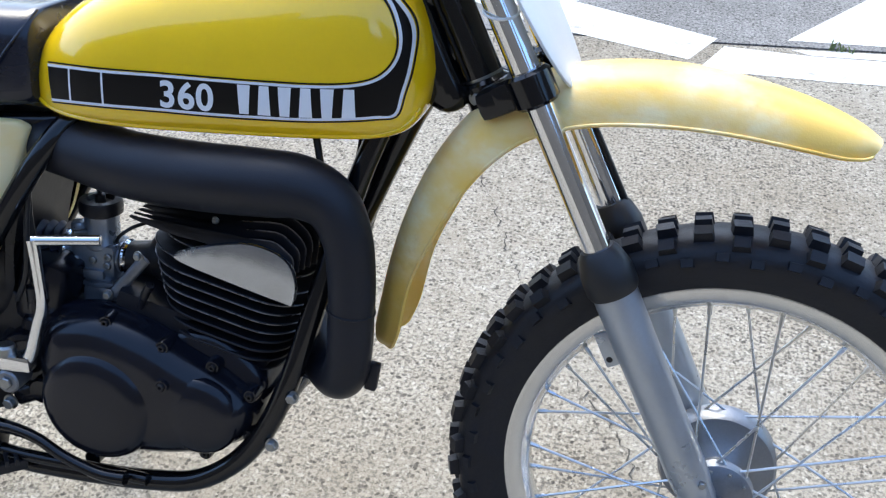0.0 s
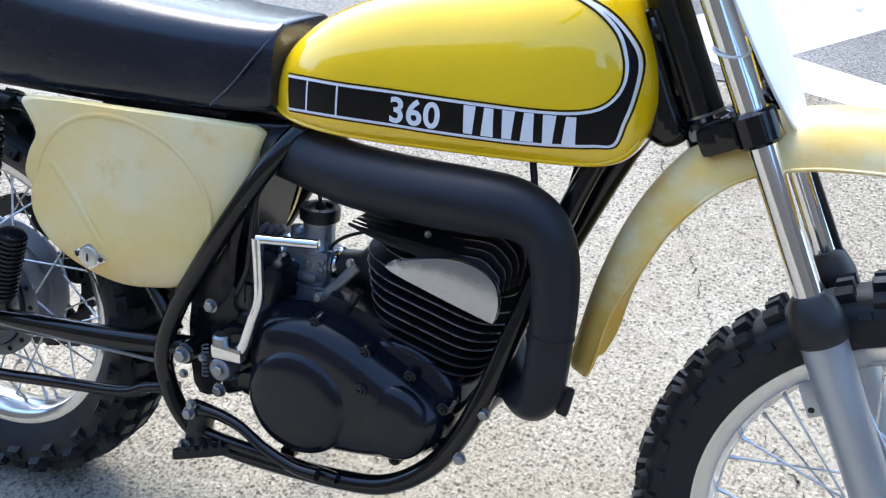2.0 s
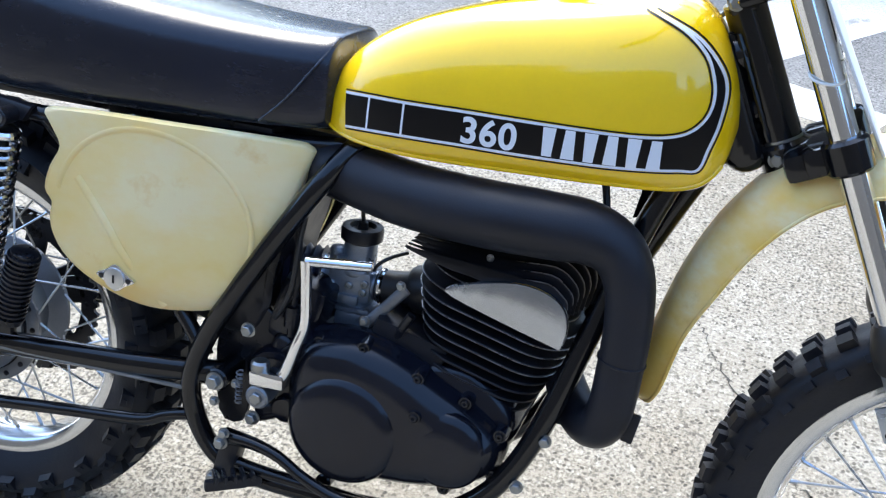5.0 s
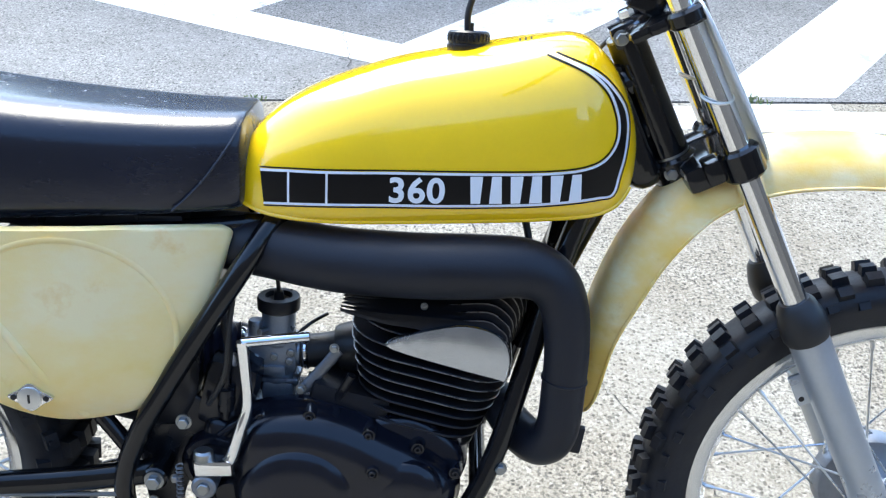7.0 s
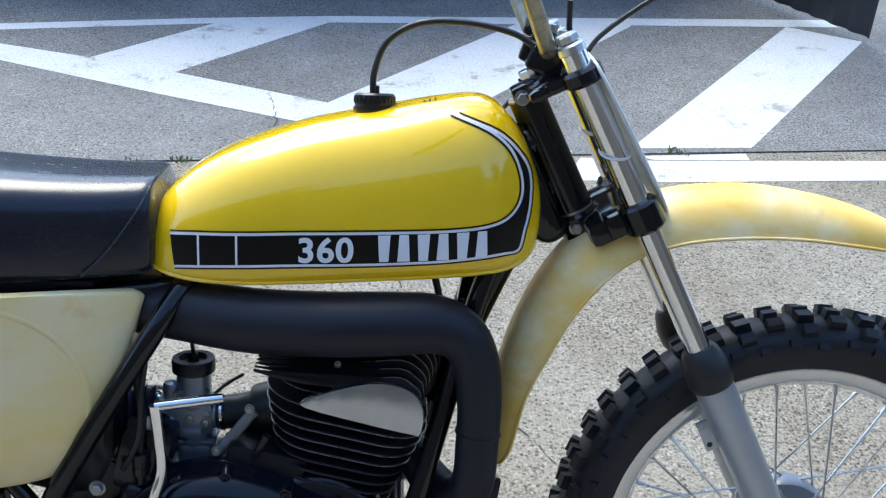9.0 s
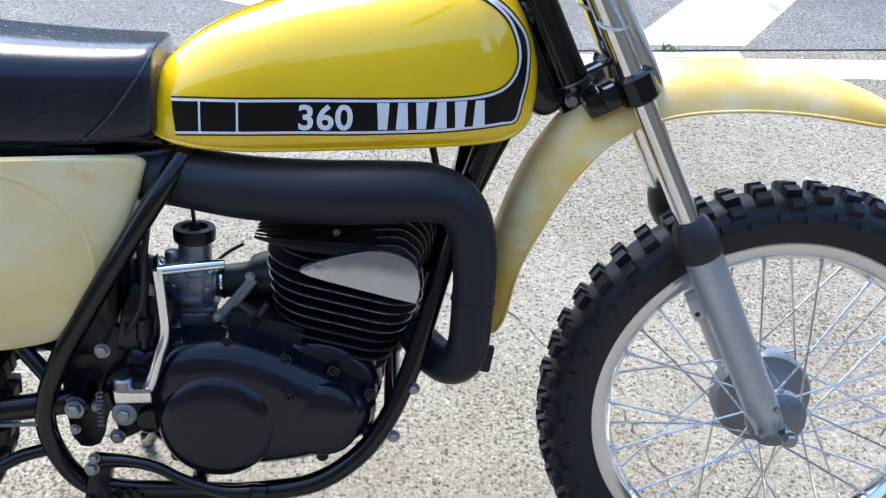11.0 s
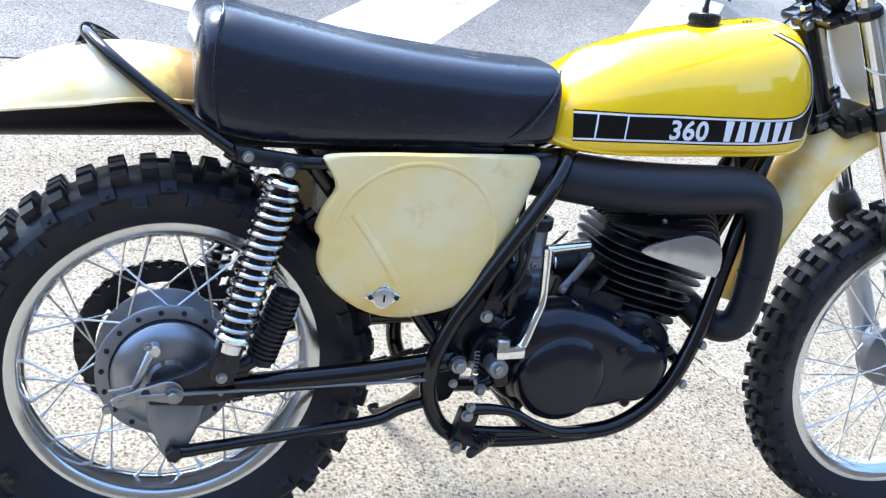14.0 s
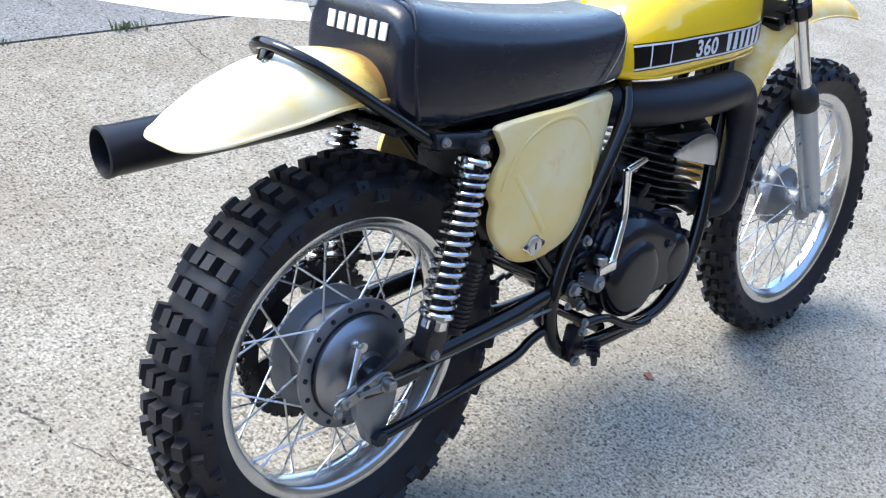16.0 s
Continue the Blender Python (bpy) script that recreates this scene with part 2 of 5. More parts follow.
M = dict(
    yellow=surf("tank_yellow", (0.93, 0.595, 0.006), 0.14, var=0.03, coat=0.85, rvar=0.03),
    decal=surf("decal_black", (0.005, 0.004, 0.004), 0.34, var=0.1, rvar=0.03, spec=0.22),
    white=surf("decal_white", (0.80, 0.81, 0.82), 0.25, var=0.03, coat=0.5, rvar=0.03),
    plate=surf("plate_white", (0.74, 0.75, 0.73), 0.4, var=0.06, scale=8, rvar=0.08),
    fender=aged_plastic("fender_plastic", (0.89, 0.66, 0.24), (0.92, 0.84, 0.62), (0.70, 0.44, 0.10), (0.30, 0.42, 0.54), sheltered=True),
    front_fender=aged_plastic("front_fender_plastic", (0.87, 0.57, 0.12), (0.91, 0.79, 0.48), (0.58, 0.33, 0.06), (0.46, 0.57, 0.66)),
    cover=aged_plastic("cover_plastic", (0.90, 0.66, 0.24), (0.92, 0.76, 0.42), (0.78, 0.46, 0.09)),
    vinyl=vinyl("seat_vinyl"),
    frame=surf("frame_black", (0.005, 0.005, 0.006), 0.12, var=0.2, rvar=0.05, spec=0.45, dirt=(0.012, 0.010, 0.009)),
    satin=surf("satin_black", (0.010, 0.010, 0.013), 0.32, spec=0.4, var=0.2, relief=0.0003, dirt=(0.016, 0.014, 0.013)),
    pipe=surf("pipe_black", (0.009, 0.010, 0.015), 0.45, spec=0.36, var=0.15, fine=400, relief=0.0003),
    engine=surf("engine_black", (0.006, 0.007, 0.012), 0.19, spec=0.40, var=0.25, fine=300, rvar=0.06, relief=0.0001, dirt=(0.014, 0.013, 0.012)),
    fin=surf("fin_black", (0.009, 0.009, 0.012), 0.44, spec=0.3, var=0.2, fine=300, relief=0.0004),
    plate_alu=surf("brushed_plate", (0.47, 0.50, 0.55), 0.24, metal=1.0, var=0.10, scale=18, fine=420, rvar=0.05),
    # Bare fin edge, its colour lightened to paint in the glints.
    fin_edge=surf("worn_glint_fin_edge", (0.17, 0.17, 0.18), 0.30, metal=0.8, var=0.5, scale=40, fine=300),
    alu=surf("brushed_aluminium", (0.62, 0.63, 0.64), 0.34, metal=1.0, var=0.06, fine=420, rvar=0.06),
    rim=surf("rim_aluminium", (0.64, 0.65, 0.66), 0.19, metal=1.0, var=0.05, rvar=0.08),
    cast=surf("cast_grey", (0.24, 0.25, 0.27), 0.42, metal=0.75, var=0.12, fine=300, relief=0.0003, dirt=(0.12, 0.11, 0.10)),
    slider=surf("slider_silver", (0.44, 0.47, 0.50), 0.34, metal=0.7, var=0.06),
    chrome=surf("chrome", (0.82, 0.83, 0.85), 0.09, metal=1.0, var=0.04, rvar=0.04),
    spring=surf("spring_steel", (0.50, 0.51, 0.53), 0.14, metal=1.0, var=0.08, rvar=0.05),
    zinc=surf("zinc_bolt", (0.32, 0.33, 0.33), 0.38, metal=1.0, var=0.12, rvar=0.1),
    spoke=surf("spoke_steel", (0.70, 0.70, 0.69), 0.30, metal=1.0, var=0.1),
    rubber=surf("rubber", (0.011, 0.011, 0.014), 0.50, var=0.3, scale=30, relief=0.0006, spec=0.35, dirt=(0.028, 0.025, 0.022)),
    hose=surf("black_rubber_hose", (0.012, 0.012, 0.013), 0.45, var=0.15),
    carb=surf("carburettor_alloy", (0.28, 0.31, 0.355), 0.33, metal=0.7, var=0.15, fine=300, relief=0.0003, dirt=(0.05, 0.05, 0.05)),
    drum=surf("polished_drum", (0.30, 0.31, 0.33), 0.34, metal=0.9, var=0.12, fine=260, rvar=0.08, dirt=(0.10, 0.095, 0.09)),
    boot=surf("blue_black_rubber", (0.012, 0.014, 0.035), 0.45, var=0.2),
    tie=surf("clear_tie", (0.75, 0.73, 0.66), 0.4, var=0.05),
    bare=surf("worn_bar_steel", (0.36, 0.34, 0.26), 0.36, metal=0.8, var=0.35, scale=60, dirt=(0.10, 0.08, 0.03)),
    ground=aggregate("grey_concrete", [(0.0, (0.103, 0.103, 0.103)), (0.16, (0.189, 0.191, 0.187)), (0.5, (0.249, 0.249, 0.245)), (1.0, (0.344, 0.344, 0.335))], (0.237, 0.237, 0.232), 120, (0.68, 0.67, 0.66)),
    pavement=aggregate("exposed_aggregate", [(0.0, (0.081, 0.073, 0.059)), (0.15, (0.163, 0.148, 0.121)), (0.36, (0.259, 0.238, 0.197)), (0.65, (0.337, 0.311, 0.258)), (1.0, (0.429, 0.407, 0.351))], (0.315, 0.291, 0.240), 128, (0.70, 0.655, 0.59)),
    paint=worn_paint("road_paint", (0.31, 0.305, 0.295)),
    joint=surf("joint_dirt", (0.055, 0.050, 0.043), 0.95, var=0.4, scale=30, relief=0.002),
    grass=surf("grass", (0.17, 0.22, 0.09), 0.6, var=0.35, scale=60),
    leaf=surf("dry_leaf", (0.16, 0.07, 0.05), 0.7, var=0.3, scale=90),
    fence=surf("dark_steel_fence", (0.020, 0.022, 0.026), 0.45, var=0.2, scale=3),
    wall=surf("plain_wall", (0.06, 0.056, 0.052), 0.9, var=0.1, scale=1.5, fine=30),
    car=surf("car_paint", (0.03, 0.034, 0.045), 0.2, var=0.05, coat=1.0),
    glass=surf("dark_glass", (0.02, 0.022, 0.025), 0.05, var=0.02, rvar=0.02),
)

# ---- mesh helpers ----
def finish(name, bm, material, angle=38):
    bmesh.ops.remove_doubles(bm, verts=bm.verts, dist=1e-6)
    bmesh.ops.recalc_face_normals(bm, faces=bm.faces)
    me = bpy.data.meshes.new(name)
    bm.to_mesh(me)
    bm.free()
    me.materials.append(material)
    me.polygons.foreach_set("use_smooth", [True] * len(me.polygons))
    me.set_sharp_from_angle(angle=radians(angle))
    return me


def part(name, bm, material, parent=None, label="", angle=38):
    ob = new(name, finish(name, bm, material, angle))
    ob.parent = parent
    if label:
        ob["label"] = label
    return ob


def same(ob, m):
    """Another object on the same mesh under the same parent, at the pose m."""
    o = new(ob.name, ob.data)
    o.parent, o.matrix_basis = ob.parent, m
    if ob.get("label"):
        o["label"] = ob["label"]
    return o


def hub_of(name, parent, label=""):
    ob = new(name)
    ob.parent, ob.empty_display_size = parent, 0.05
    if label:
        ob["label"] = label
    return ob


def smooth(pts, res=6, closed=False):
    """Catmull-Rom through the points (any number of columns)."""
    p = np.asarray(pts, float)
    n, out = len(p), []
    for i in range(n if closed else n - 1):
        a, b, c, d = (p[(i + k) % n] if closed else p[min(max(i + k, 0), n - 1)] for k in (-1, 0, 1, 2))
        for u in np.arange(res) / res:
            out.append(0.5 * (2 * b + (c - a) * u + (2 * a - 5 * b + 4 * c - d) * u**2 + (3 * b - a - 3 * c + d) * u**3))
    if not closed:
        out.append(p[-1])
    return np.array(out)


def ring_faces(bm, rings, closed_rings=False, caps=True):
    n = len(rings[0])
    pairs = list(zip(rings, rings[1:] + ([rings[0]] if closed_rings else [])))
    if not closed_rings:
        pairs = pairs[: len(rings) - 1]
    for a, b in pairs:
        for i in range(n):
            j = (i + 1) % n
            try:
                bm.faces.new((a[i], a[j], b[j], b[i]))
            except ValueError:
                pass
    if caps and not closed_rings:
        bm.faces.new(rings[0])
        bm.faces.new(rings[-1][::-1])


def tube(pts, rad, seg=12, res=6, closed=False, bm=None, flat=1.0, caps=True):
    """A round bar along a smooth path; rad: one radius or one a point; flat squeezes it across."""
    bm = bm or bmesh.new()
    rads = [rad] * len(pts) if np.isscalar(rad) else rad
    q = smooth([(*p, r) for p, r in zip(pts, rads)], res, closed) if res > 1 else np.array([(*p, r) for p, r in zip(pts, rads)], float)
    c, r = [Vector(v[:3]) for v in q], q[:, 3]
    n = len(c)
    way = [(c[(i + 1) % n] - c[i - 1] if closed else c[min(i + 1, n - 1)] - c[max(i - 1, 0)]).normalized() for i in range(n)]
    side = way[0].cross(Vector((0, 1, 0)))
    if side.length < 0.1:
        side = way[0].cross(Vector((1, 0, 0)))
    side.normalize()
    rings = []
    for i in range(n):
        side = (side - way[i] * side.dot(way[i])).normalized()
        up = way[i].cross(side)
        rings.append([bm.verts.new(c[i] + (side * math.cos(a) + up * math.sin(a) * flat) * r[i]) for a in (2 * math.pi * k / seg for k in range(seg))])
    ring_faces(bm, rings, closed, caps)
    return bm


def rod(p0, p1, r, seg=12, bm=None, edge=0.15):
    """A straight bar with broken edges."""
    bm = bm or bmesh.new()
    a, b = Vector(p0), Vector(p1)
    d = (b - a).normalized()
    e = min(r * edge, (b - a).length * 0.3)
    s = d.orthogonal().normalized()
    u = d.cross(s)
    rings = []
    for p, k in ((a, r - e), (a + d * e, r), (b - d * e, r), (b, r - e)):
        rings.append([bm.verts.new(p + (s * math.cos(t) + u * math.sin(t)) * k) for t in (2 * math.pi * i / seg for i in range(seg))])
    ring_faces(bm, rings)
    return bm


def lathe(profile, seg=48, bm=None, c=(0, 0, 0), closed=False):
    """Turns (radius, y) about the y axis through c."""
    bm = bm or bmesh.new()
    rings = [[bm.verts.new((c[0] + r * math.cos(a), c[1] + y, c[2] + r * math.sin(a))) for a in (2 * math.pi * k / seg for k in range(seg))] for r, y in profile]
    ring_faces(bm, rings, closed, caps=not closed)
    return bm


def stack(outline, layers, bm=None, pivot=None):
    """An outline in x and z carried through layers of (y, scale or inset): a moulded or cast cover."""
    bm = bm or bmesh.new()
    o = np.asarray(outline, float)
    mid = np.array(pivot) if pivot is not None else (o.max(0) + o.min(0)) / 2
    nxt, prv = np.roll(o, -1, 0), np.roll(o, 1, 0)
    t = nxt - prv
    nrm = np.stack([-t[:, 1], t[:, 0]], 1) / np.maximum(np.linalg.norm(t, axis=1), 1e-9)[:, None]
    area = (o[:, 0] * nxt[:, 1] - nxt[:, 0] * o[:, 1]).sum()
    nrm = nrm if area > 0 else -nrm
    rings = []
    for y, inset in layers:
        q = o + nrm * inset
        rings.append([bm.verts.new((x, y, z)) for x, z in q])
    ring_faces(bm, rings)
    bmesh.ops.triangulate(bm, faces=[f for f in bm.faces if len(f.verts) > 4])
    return bm


def block(c, size, bevel=0.003, turn=(0, 0, 0), bm=None):
    """A box with rounded edges."""
    own = bmesh.new()
    bmesh.ops.create_cube(own, size=1.0)
    bmesh.ops.scale(own, vec=size, verts=own.verts)
    if bevel:
        bmesh.ops.bevel(own, geom=list(own.edges), offset=bevel, segments=2, affect="EDGES", profile=0.6)
    bmesh.ops.transform(own, matrix=pose(*c, *turn), verts=own.verts)
    if bm is None:
        return own
    me = bpy.data.meshes.new("tmp")
    own.to_mesh(me)
    own.free()
    bm.from_mesh(me)
    bpy.data.meshes.remove(me)
    return bm


def hexbolt(r, h):
    """A hexagon head on a washer, standing on y = 0 and pointing to -y."""
    bm = lathe([(r * 1.35, 0), (r * 1.35, -h * 0.22), (r * 1.2, -h * 0.25)], 16)
    rings = [[bm.verts.new((k * math.cos(a), y, k * math.sin(a))) for a in (math.pi / 3 * i for i in range(6))] for k, y in ((r, -h * 0.2), (r, -h * 0.9), (r * 0.85, -h))]
    ring_faces(bm, rings)
    return bm

# ---- ground and surroundings ----
def sheet(outline, z, thick=0.0, cuts=0):
    bm = bmesh.new()
    top = [bm.verts.new((x, y, z)) for x, y in outline]
    bm.faces.new(top)
    if thick:
        low = [bm.verts.new((x, y, z - thick)) for x, y in outline]
        for i in range(len(top)):
            j = (i + 1) % len(top)
            bm.faces.new((top[i], low[i], low[j], top[j]))
    return bm


def joint_y(x):
    return 1.895 + 0.097 * x


g = part("ground", sheet([(-400, -400), (400, -400), (400, 400), (-400, 400)], -0.03), M["ground"])
tagged(g, "grey weathered concrete ground of a parking area", "ground", kind="structure")
road = part("road", sheet([(-14, joint_y(-14) + 0.006), (14, joint_y(14) + 0.006), (14, 30), (-14, 30)], 0.0, 0.02), M["ground"])
tagged(road, "grey speckled concrete of the marked parking lane", "road", kind="structure")
pav = part("pavement", sheet([(-14, -12), (14, -12), (14, joint_y(14) - 0.006), (-14, joint_y(-14) - 0.006)], 0.0, 0.02), M["pavement"])
tagged(pav, "pale exposed-aggregate concrete pavement slab", "pavement", kind="structure")
jo = part("trim", sheet([(-14, joint_y(-14) - 0.02), (14, joint_y(14) - 0.02), (14, joint_y(14) + 0.02), (-14, joint_y(-14) + 0.02)], -0.008), M["joint"])
tagged(jo, "dark dirt-filled joint between concrete slabs", "joint", kind="structure")

MARKS = [
    [(-3.394, 3.32), (-1.318, 2.722), (-0.929, 2.609), (-0.609, 2.501), (-0.069, 2.289), (0.288, 2.136), (0.707, 1.989), (0.635, 1.847), (0.178, 1.969), (-0.096, 2.117), (-0.628, 2.316), (-1.268, 2.575), (-3.506, 3.189)],
    [(-0.946, 2.59), (-0.630, 2.48), (-0.095, 3.055), (-0.535, 2.995)],
    [(-0.089, 2.27), (0.270, 2.12), (1.115, 3.153), (0.637, 3.112)],
    [(0.897, 2.02), (1.29, 2.05), (1.995, 3.029), (1.73, 3.17)],
    [(0.906, 1.966), (1.258, 2.006), (1.26, 1.963), (0.96, 1.943)],
    [(-3.859, 2.776), (-1.388, 2.826), (-0.585, 2.976), (-0.071, 3.039), (1.953, 3.185), (1.917, 3.267), (-0.116, 3.107), (-0.624, 3.031), (-1.392, 2.891), (-3.791, 2.854)],
    [(0.663, 1.797), (1.005, 1.804), (1.607, 1.851), (4.247, 1.994), (4.143, 2.129), (1.656, 1.982), (0.961, 1.939), (0.727, 1.945)],
]
for i, pts in enumerate(MARKS):
    mk = part("trim", sheet(pts, 0.0008 if i in (1, 2) else 0.0014), M["paint"])
    tagged(mk, "worn white road-marking stripe on grey concrete", "road marking", group="parking hatch stripes", kind="structure")


def crack(pts, width, seed):
    """A jagged hairline split in the slab."""
    rnd = random.Random(seed)
    q = smooth(pts, 20)
    bm = bmesh.new()
    left, right = [], []
    for i, (x, y) in enumerate(q):
        jx, jy, w = rnd.uniform(-0.008, 0.008), rnd.uniform(-0.008, 0.008), width * rnd.choice((0.12, 0.3, 0.5, 0.8, 1.0))
        left.append(bm.verts.new((x + jx - w, y + jy, 0.002)))
        right.append(bm.verts.new((x + jx + w, y + jy, 0.002)))
    for i in range(len(q) - 1):
        bm.faces.new((left[i], right[i], right[i + 1], left[i + 1]))
    return bm


CRACKS = [
    [(0.097, 1.939), (0.095, 1.438), (0.271, 1.032), (0.365, 0.813), (0.538, 0.526), (0.625, 0.409), (0.712, 0.111)],
    [(-1.328, 0.788), (-1.065, 0.504), (-1.015, 0.392), (-0.925, 0.24), (-0.804, 0.052)],
    [(1.727, 1.24), (1.425, 0.79), (1.268, 0.461), (0.99, 0.288)],
    [(-0.272, 2.361), (-0.233, 2.185), (-0.210, 2.050)]]
for i, pts in enumerate(CRACKS):
    ck = part("trim", crack(pts, 0.0022, i), M["joint"])
    tagged(ck, "thin dark crack running across the concrete", "crack", kind="structure")


def tuft(seed, n, spread, tall):
    rnd, bm = random.Random(seed), bmesh.new()
    for _ in range(n):
        x, y, a, h = rnd.gauss(0, spread), rnd.gauss(0, 0.010), rnd.uniform(0, 6.28), tall * rnd.uniform(0.4, 1)
        dx, dy, w = math.cos(a) * h * 0.6, math.sin(a) * h * 0.6, 0.0022
        b = [bm.verts.new((x - w, y, -0.005)), bm.verts.new((x + w, y, -0.005)), bm.verts.new((x + dx * 0.5 + w, y + dy * 0.5, h * 0.7)), bm.verts.new((x + dx * 0.5 - w, y + dy * 0.5, h * 0.7)), bm.verts.new((x + dx, y + dy, h))]
        bm.faces.new(b[:4])
        bm.faces.new((b[3], b[2], b[4]))
    return bm


for i, (x, n, s, h) in enumerate(((1.03, 18, 0.016, 0.026), (-0.48, 14, 0.018, 0.024), (-0.60, 10, 0.02, 0.016), (-0.06, 40, 0.03, 0.034))):
    tf = part("grass_tuft", tuft(i, n, s, h), M["grass"])
    tf.location = (x, joint_y(x), 0)
    tagged(tf, "small green weed growing from the concrete joint", "grass", group="weeds in the joint", kind="stuff")


def dry_leaf():
    bm = bmesh.new()
    q = [(0, 0.016, 0.002), (0.011, 0.005, 0.007), (0.008, -0.01, 0.004), (0, -0.017, 0.009), (-0.009, -0.008, 0.004), (-0.011, 0.006, 0.008)]
    v = [bm.verts.new(p) for p in q]
    m = bm.verts.new((0, 0, 0.003))
    for i in range(6):
        bm.faces.new((v[i], v[(i + 1) % 6], m))
    bmesh.ops.solidify(bm, geom=bm.faces[:], thickness=0.0008)
    return bm


lf = part("dry_leaf", dry_leaf(), M["leaf"])
lf.location = (0.232, -0.008, 0.0)
tagged(lf, "small curled brown dry leaf on the pavement", "leaf")

# Ribbed dark fence beside the lane, and unseen plain walls added to darken reflections.
fence = new("fence")
tagged(fence, "dark ribbed sheet-steel fence on the concrete", "fence")
F0, F1 = Vector((0.95, 4.67, 0)), Vector((2.017, 3.005, 0))
run = F1 - F0
ang = math.degrees(math.atan2(run.y, run.x))


def fence_panel(length, tall):
    bm = bmesh.new()
    n = int(length / 0.024)
    a, b = [], []
    for i in range(n + 1):
        y = (0, 0.012, 0.012, 0)[i % 4]
        a.append((i * length / n, y))
    rows = [[bm.verts.new((x, y, z)) for z in (0.02, tall)] for x, y in a]
    for i in range(n):
        bm.faces.new((rows[i][0], rows[i + 1][0], rows[i + 1][1], rows[i][1]))
    bmesh.ops.solidify(bm, geom=bm.faces[:], thickness=0.004)
    return bm


seg_n = 3
for i in range(seg_n):
    pn = part("panel", fence_panel(run.length / seg_n - 0.01, 1.8), M["fence"], fence) if i == 0 else same(pn, Matrix())
    pn.matrix_basis = Matrix.Translation(F0 + run * (i / seg_n)) @ pose(0, 0, 0, 0, 0, ang)
    po = part("post", block((0, 0, 0.93), (0.06, 0.06, 1.86), 0.006), M["fence"], fence) if i == 0 else same(po, Matrix())
    po.matrix_basis = Matrix.Translation(F0 + run * (i / seg_n)) @ pose(0, 0.05, 0, 0, 0, ang)

# Added out of view; the stepped heights put a skyline into the tank's reflection.
for nm, c, s in (("wall_south", (-8.6, -6.6, 3.3), (12.8, 0.2, 6.6)), ("wall_south_2", (1.2, -6.6, 2.8), (6.8, 0.2, 5.6)), ("wall_south_3", (6.1, -6.6, 2.1), (3.0, 0.2, 4.2)), ("wall_south_4", (9.35, -6.6, 3.1), (3.5, 0.2, 6.2)), ("wall_east", (11.1, -2.0, 2.5), (0.2, 9.0, 5.0)), ("wall_west", (-15.1, 2, 1.8), (0.2, 23, 3.6))):
    w = part(nm, block(c, s, 0.01), M["wall"])
    tagged(w, "unseen plain dark wall added to darken reflections", "wall", kind="structure")


def parked_car():
    car = new("car")
    tagged(car, "dark parked car standing on the concrete", "car")
    side = [(-2.1, 0.35), (-2.05, 0.75), (-1.6, 0.92), (-0.9, 1.0), (-0.35, 1.42), (0.9, 1.45), (1.5, 1.05), (2.05, 0.95), (2.15, 0.5), (2.1, 0.3), (-2.0, 0.28)]
    part("body", stack(smooth(side, 4, True), [(-0.80, 0.05), (-0.86, 0.0), (0.86, 0.0), (0.80, 0.05)]), M["car"], car)
    win = [(-0.75, 1.02), (-0.28, 1.37), (0.85, 1.39), (1.3, 1.05)]
    for y in (-0.864, 0.858):
        part("window", stack(win, [(y, 0.0), (y + 0.006, 0.0)]), M["glass"], car, "dark tinted side glass")
    for x in (-1.3, 1.35):
        for y in (-0.78, 0.78):
            w = hub_of("wheel", car)
            w.location = (x, y, 0.31)
            part("tyre", lathe([(0.20, -0.09), (0.27, -0.105), (0.305, -0.085), (0.31, 0), (0.305, 0.085), (0.27, 0.105), (0.20, 0.09)], 40, closed=True), M["rubber"], w)
            part("rim", lathe([(0.02, -0.06), (0.15, -0.05), (0.205, -0.088), (0.205, 0.08), (0.02, 0.06)], 32), M["alu"], w)
    return car


car = parked_car()
car.matrix_basis = pose(-1.0, 4.46, 0, 0, 0, 2)

# ---- the motorcycle: x forward, y to its left, upright, on an Empty that leans it on its stand ----
LEAN_DEG = 15.24
bike = new("motorcycle")
bike.rotation_euler = (radians(-LEAN_DEG), 0, 0)
tagged(bike, "vintage yellow and black motocross motorcycle leaning on its side stand", "motorcycle")
BOLT = finish("bolt", hexbolt(0.0062, 0.008), M["zinc"])


def bolt(p, size=1.0, parent=bike, turn=(0, 0, 0), label=""):
    o = new("bolt", BOLT)
    o.parent = parent
    o.matrix_basis = pose(*p, *turn) @ Matrix.Scale(size, 4)
    return o


def mirror(p):
    return (p[0], -p[1], p[2])


# Wheels.
def tyre_mesh(R, half, rim_r, n, knob, rear):
    body = R - knob[3]
    prof = [(rim_r - 0.012, -half * 0.50), (rim_r + 0.004, -half * 0.66), (rim_r + (body - rim_r) * 0.45, -half * 0.98), (body - 0.022, -half), (body - 0.010, -half * 0.86), (body - 0.002, -half * 0.5), (body, 0)]
    prof = prof + [(r, -y) for r, y in prof[-2::-1]]
    bm = lathe(prof, 96, closed=False)
    for f in [f for f in bm.faces if len(f.verts) > 4]:
        bm.faces.remove(f)
    return bm, body


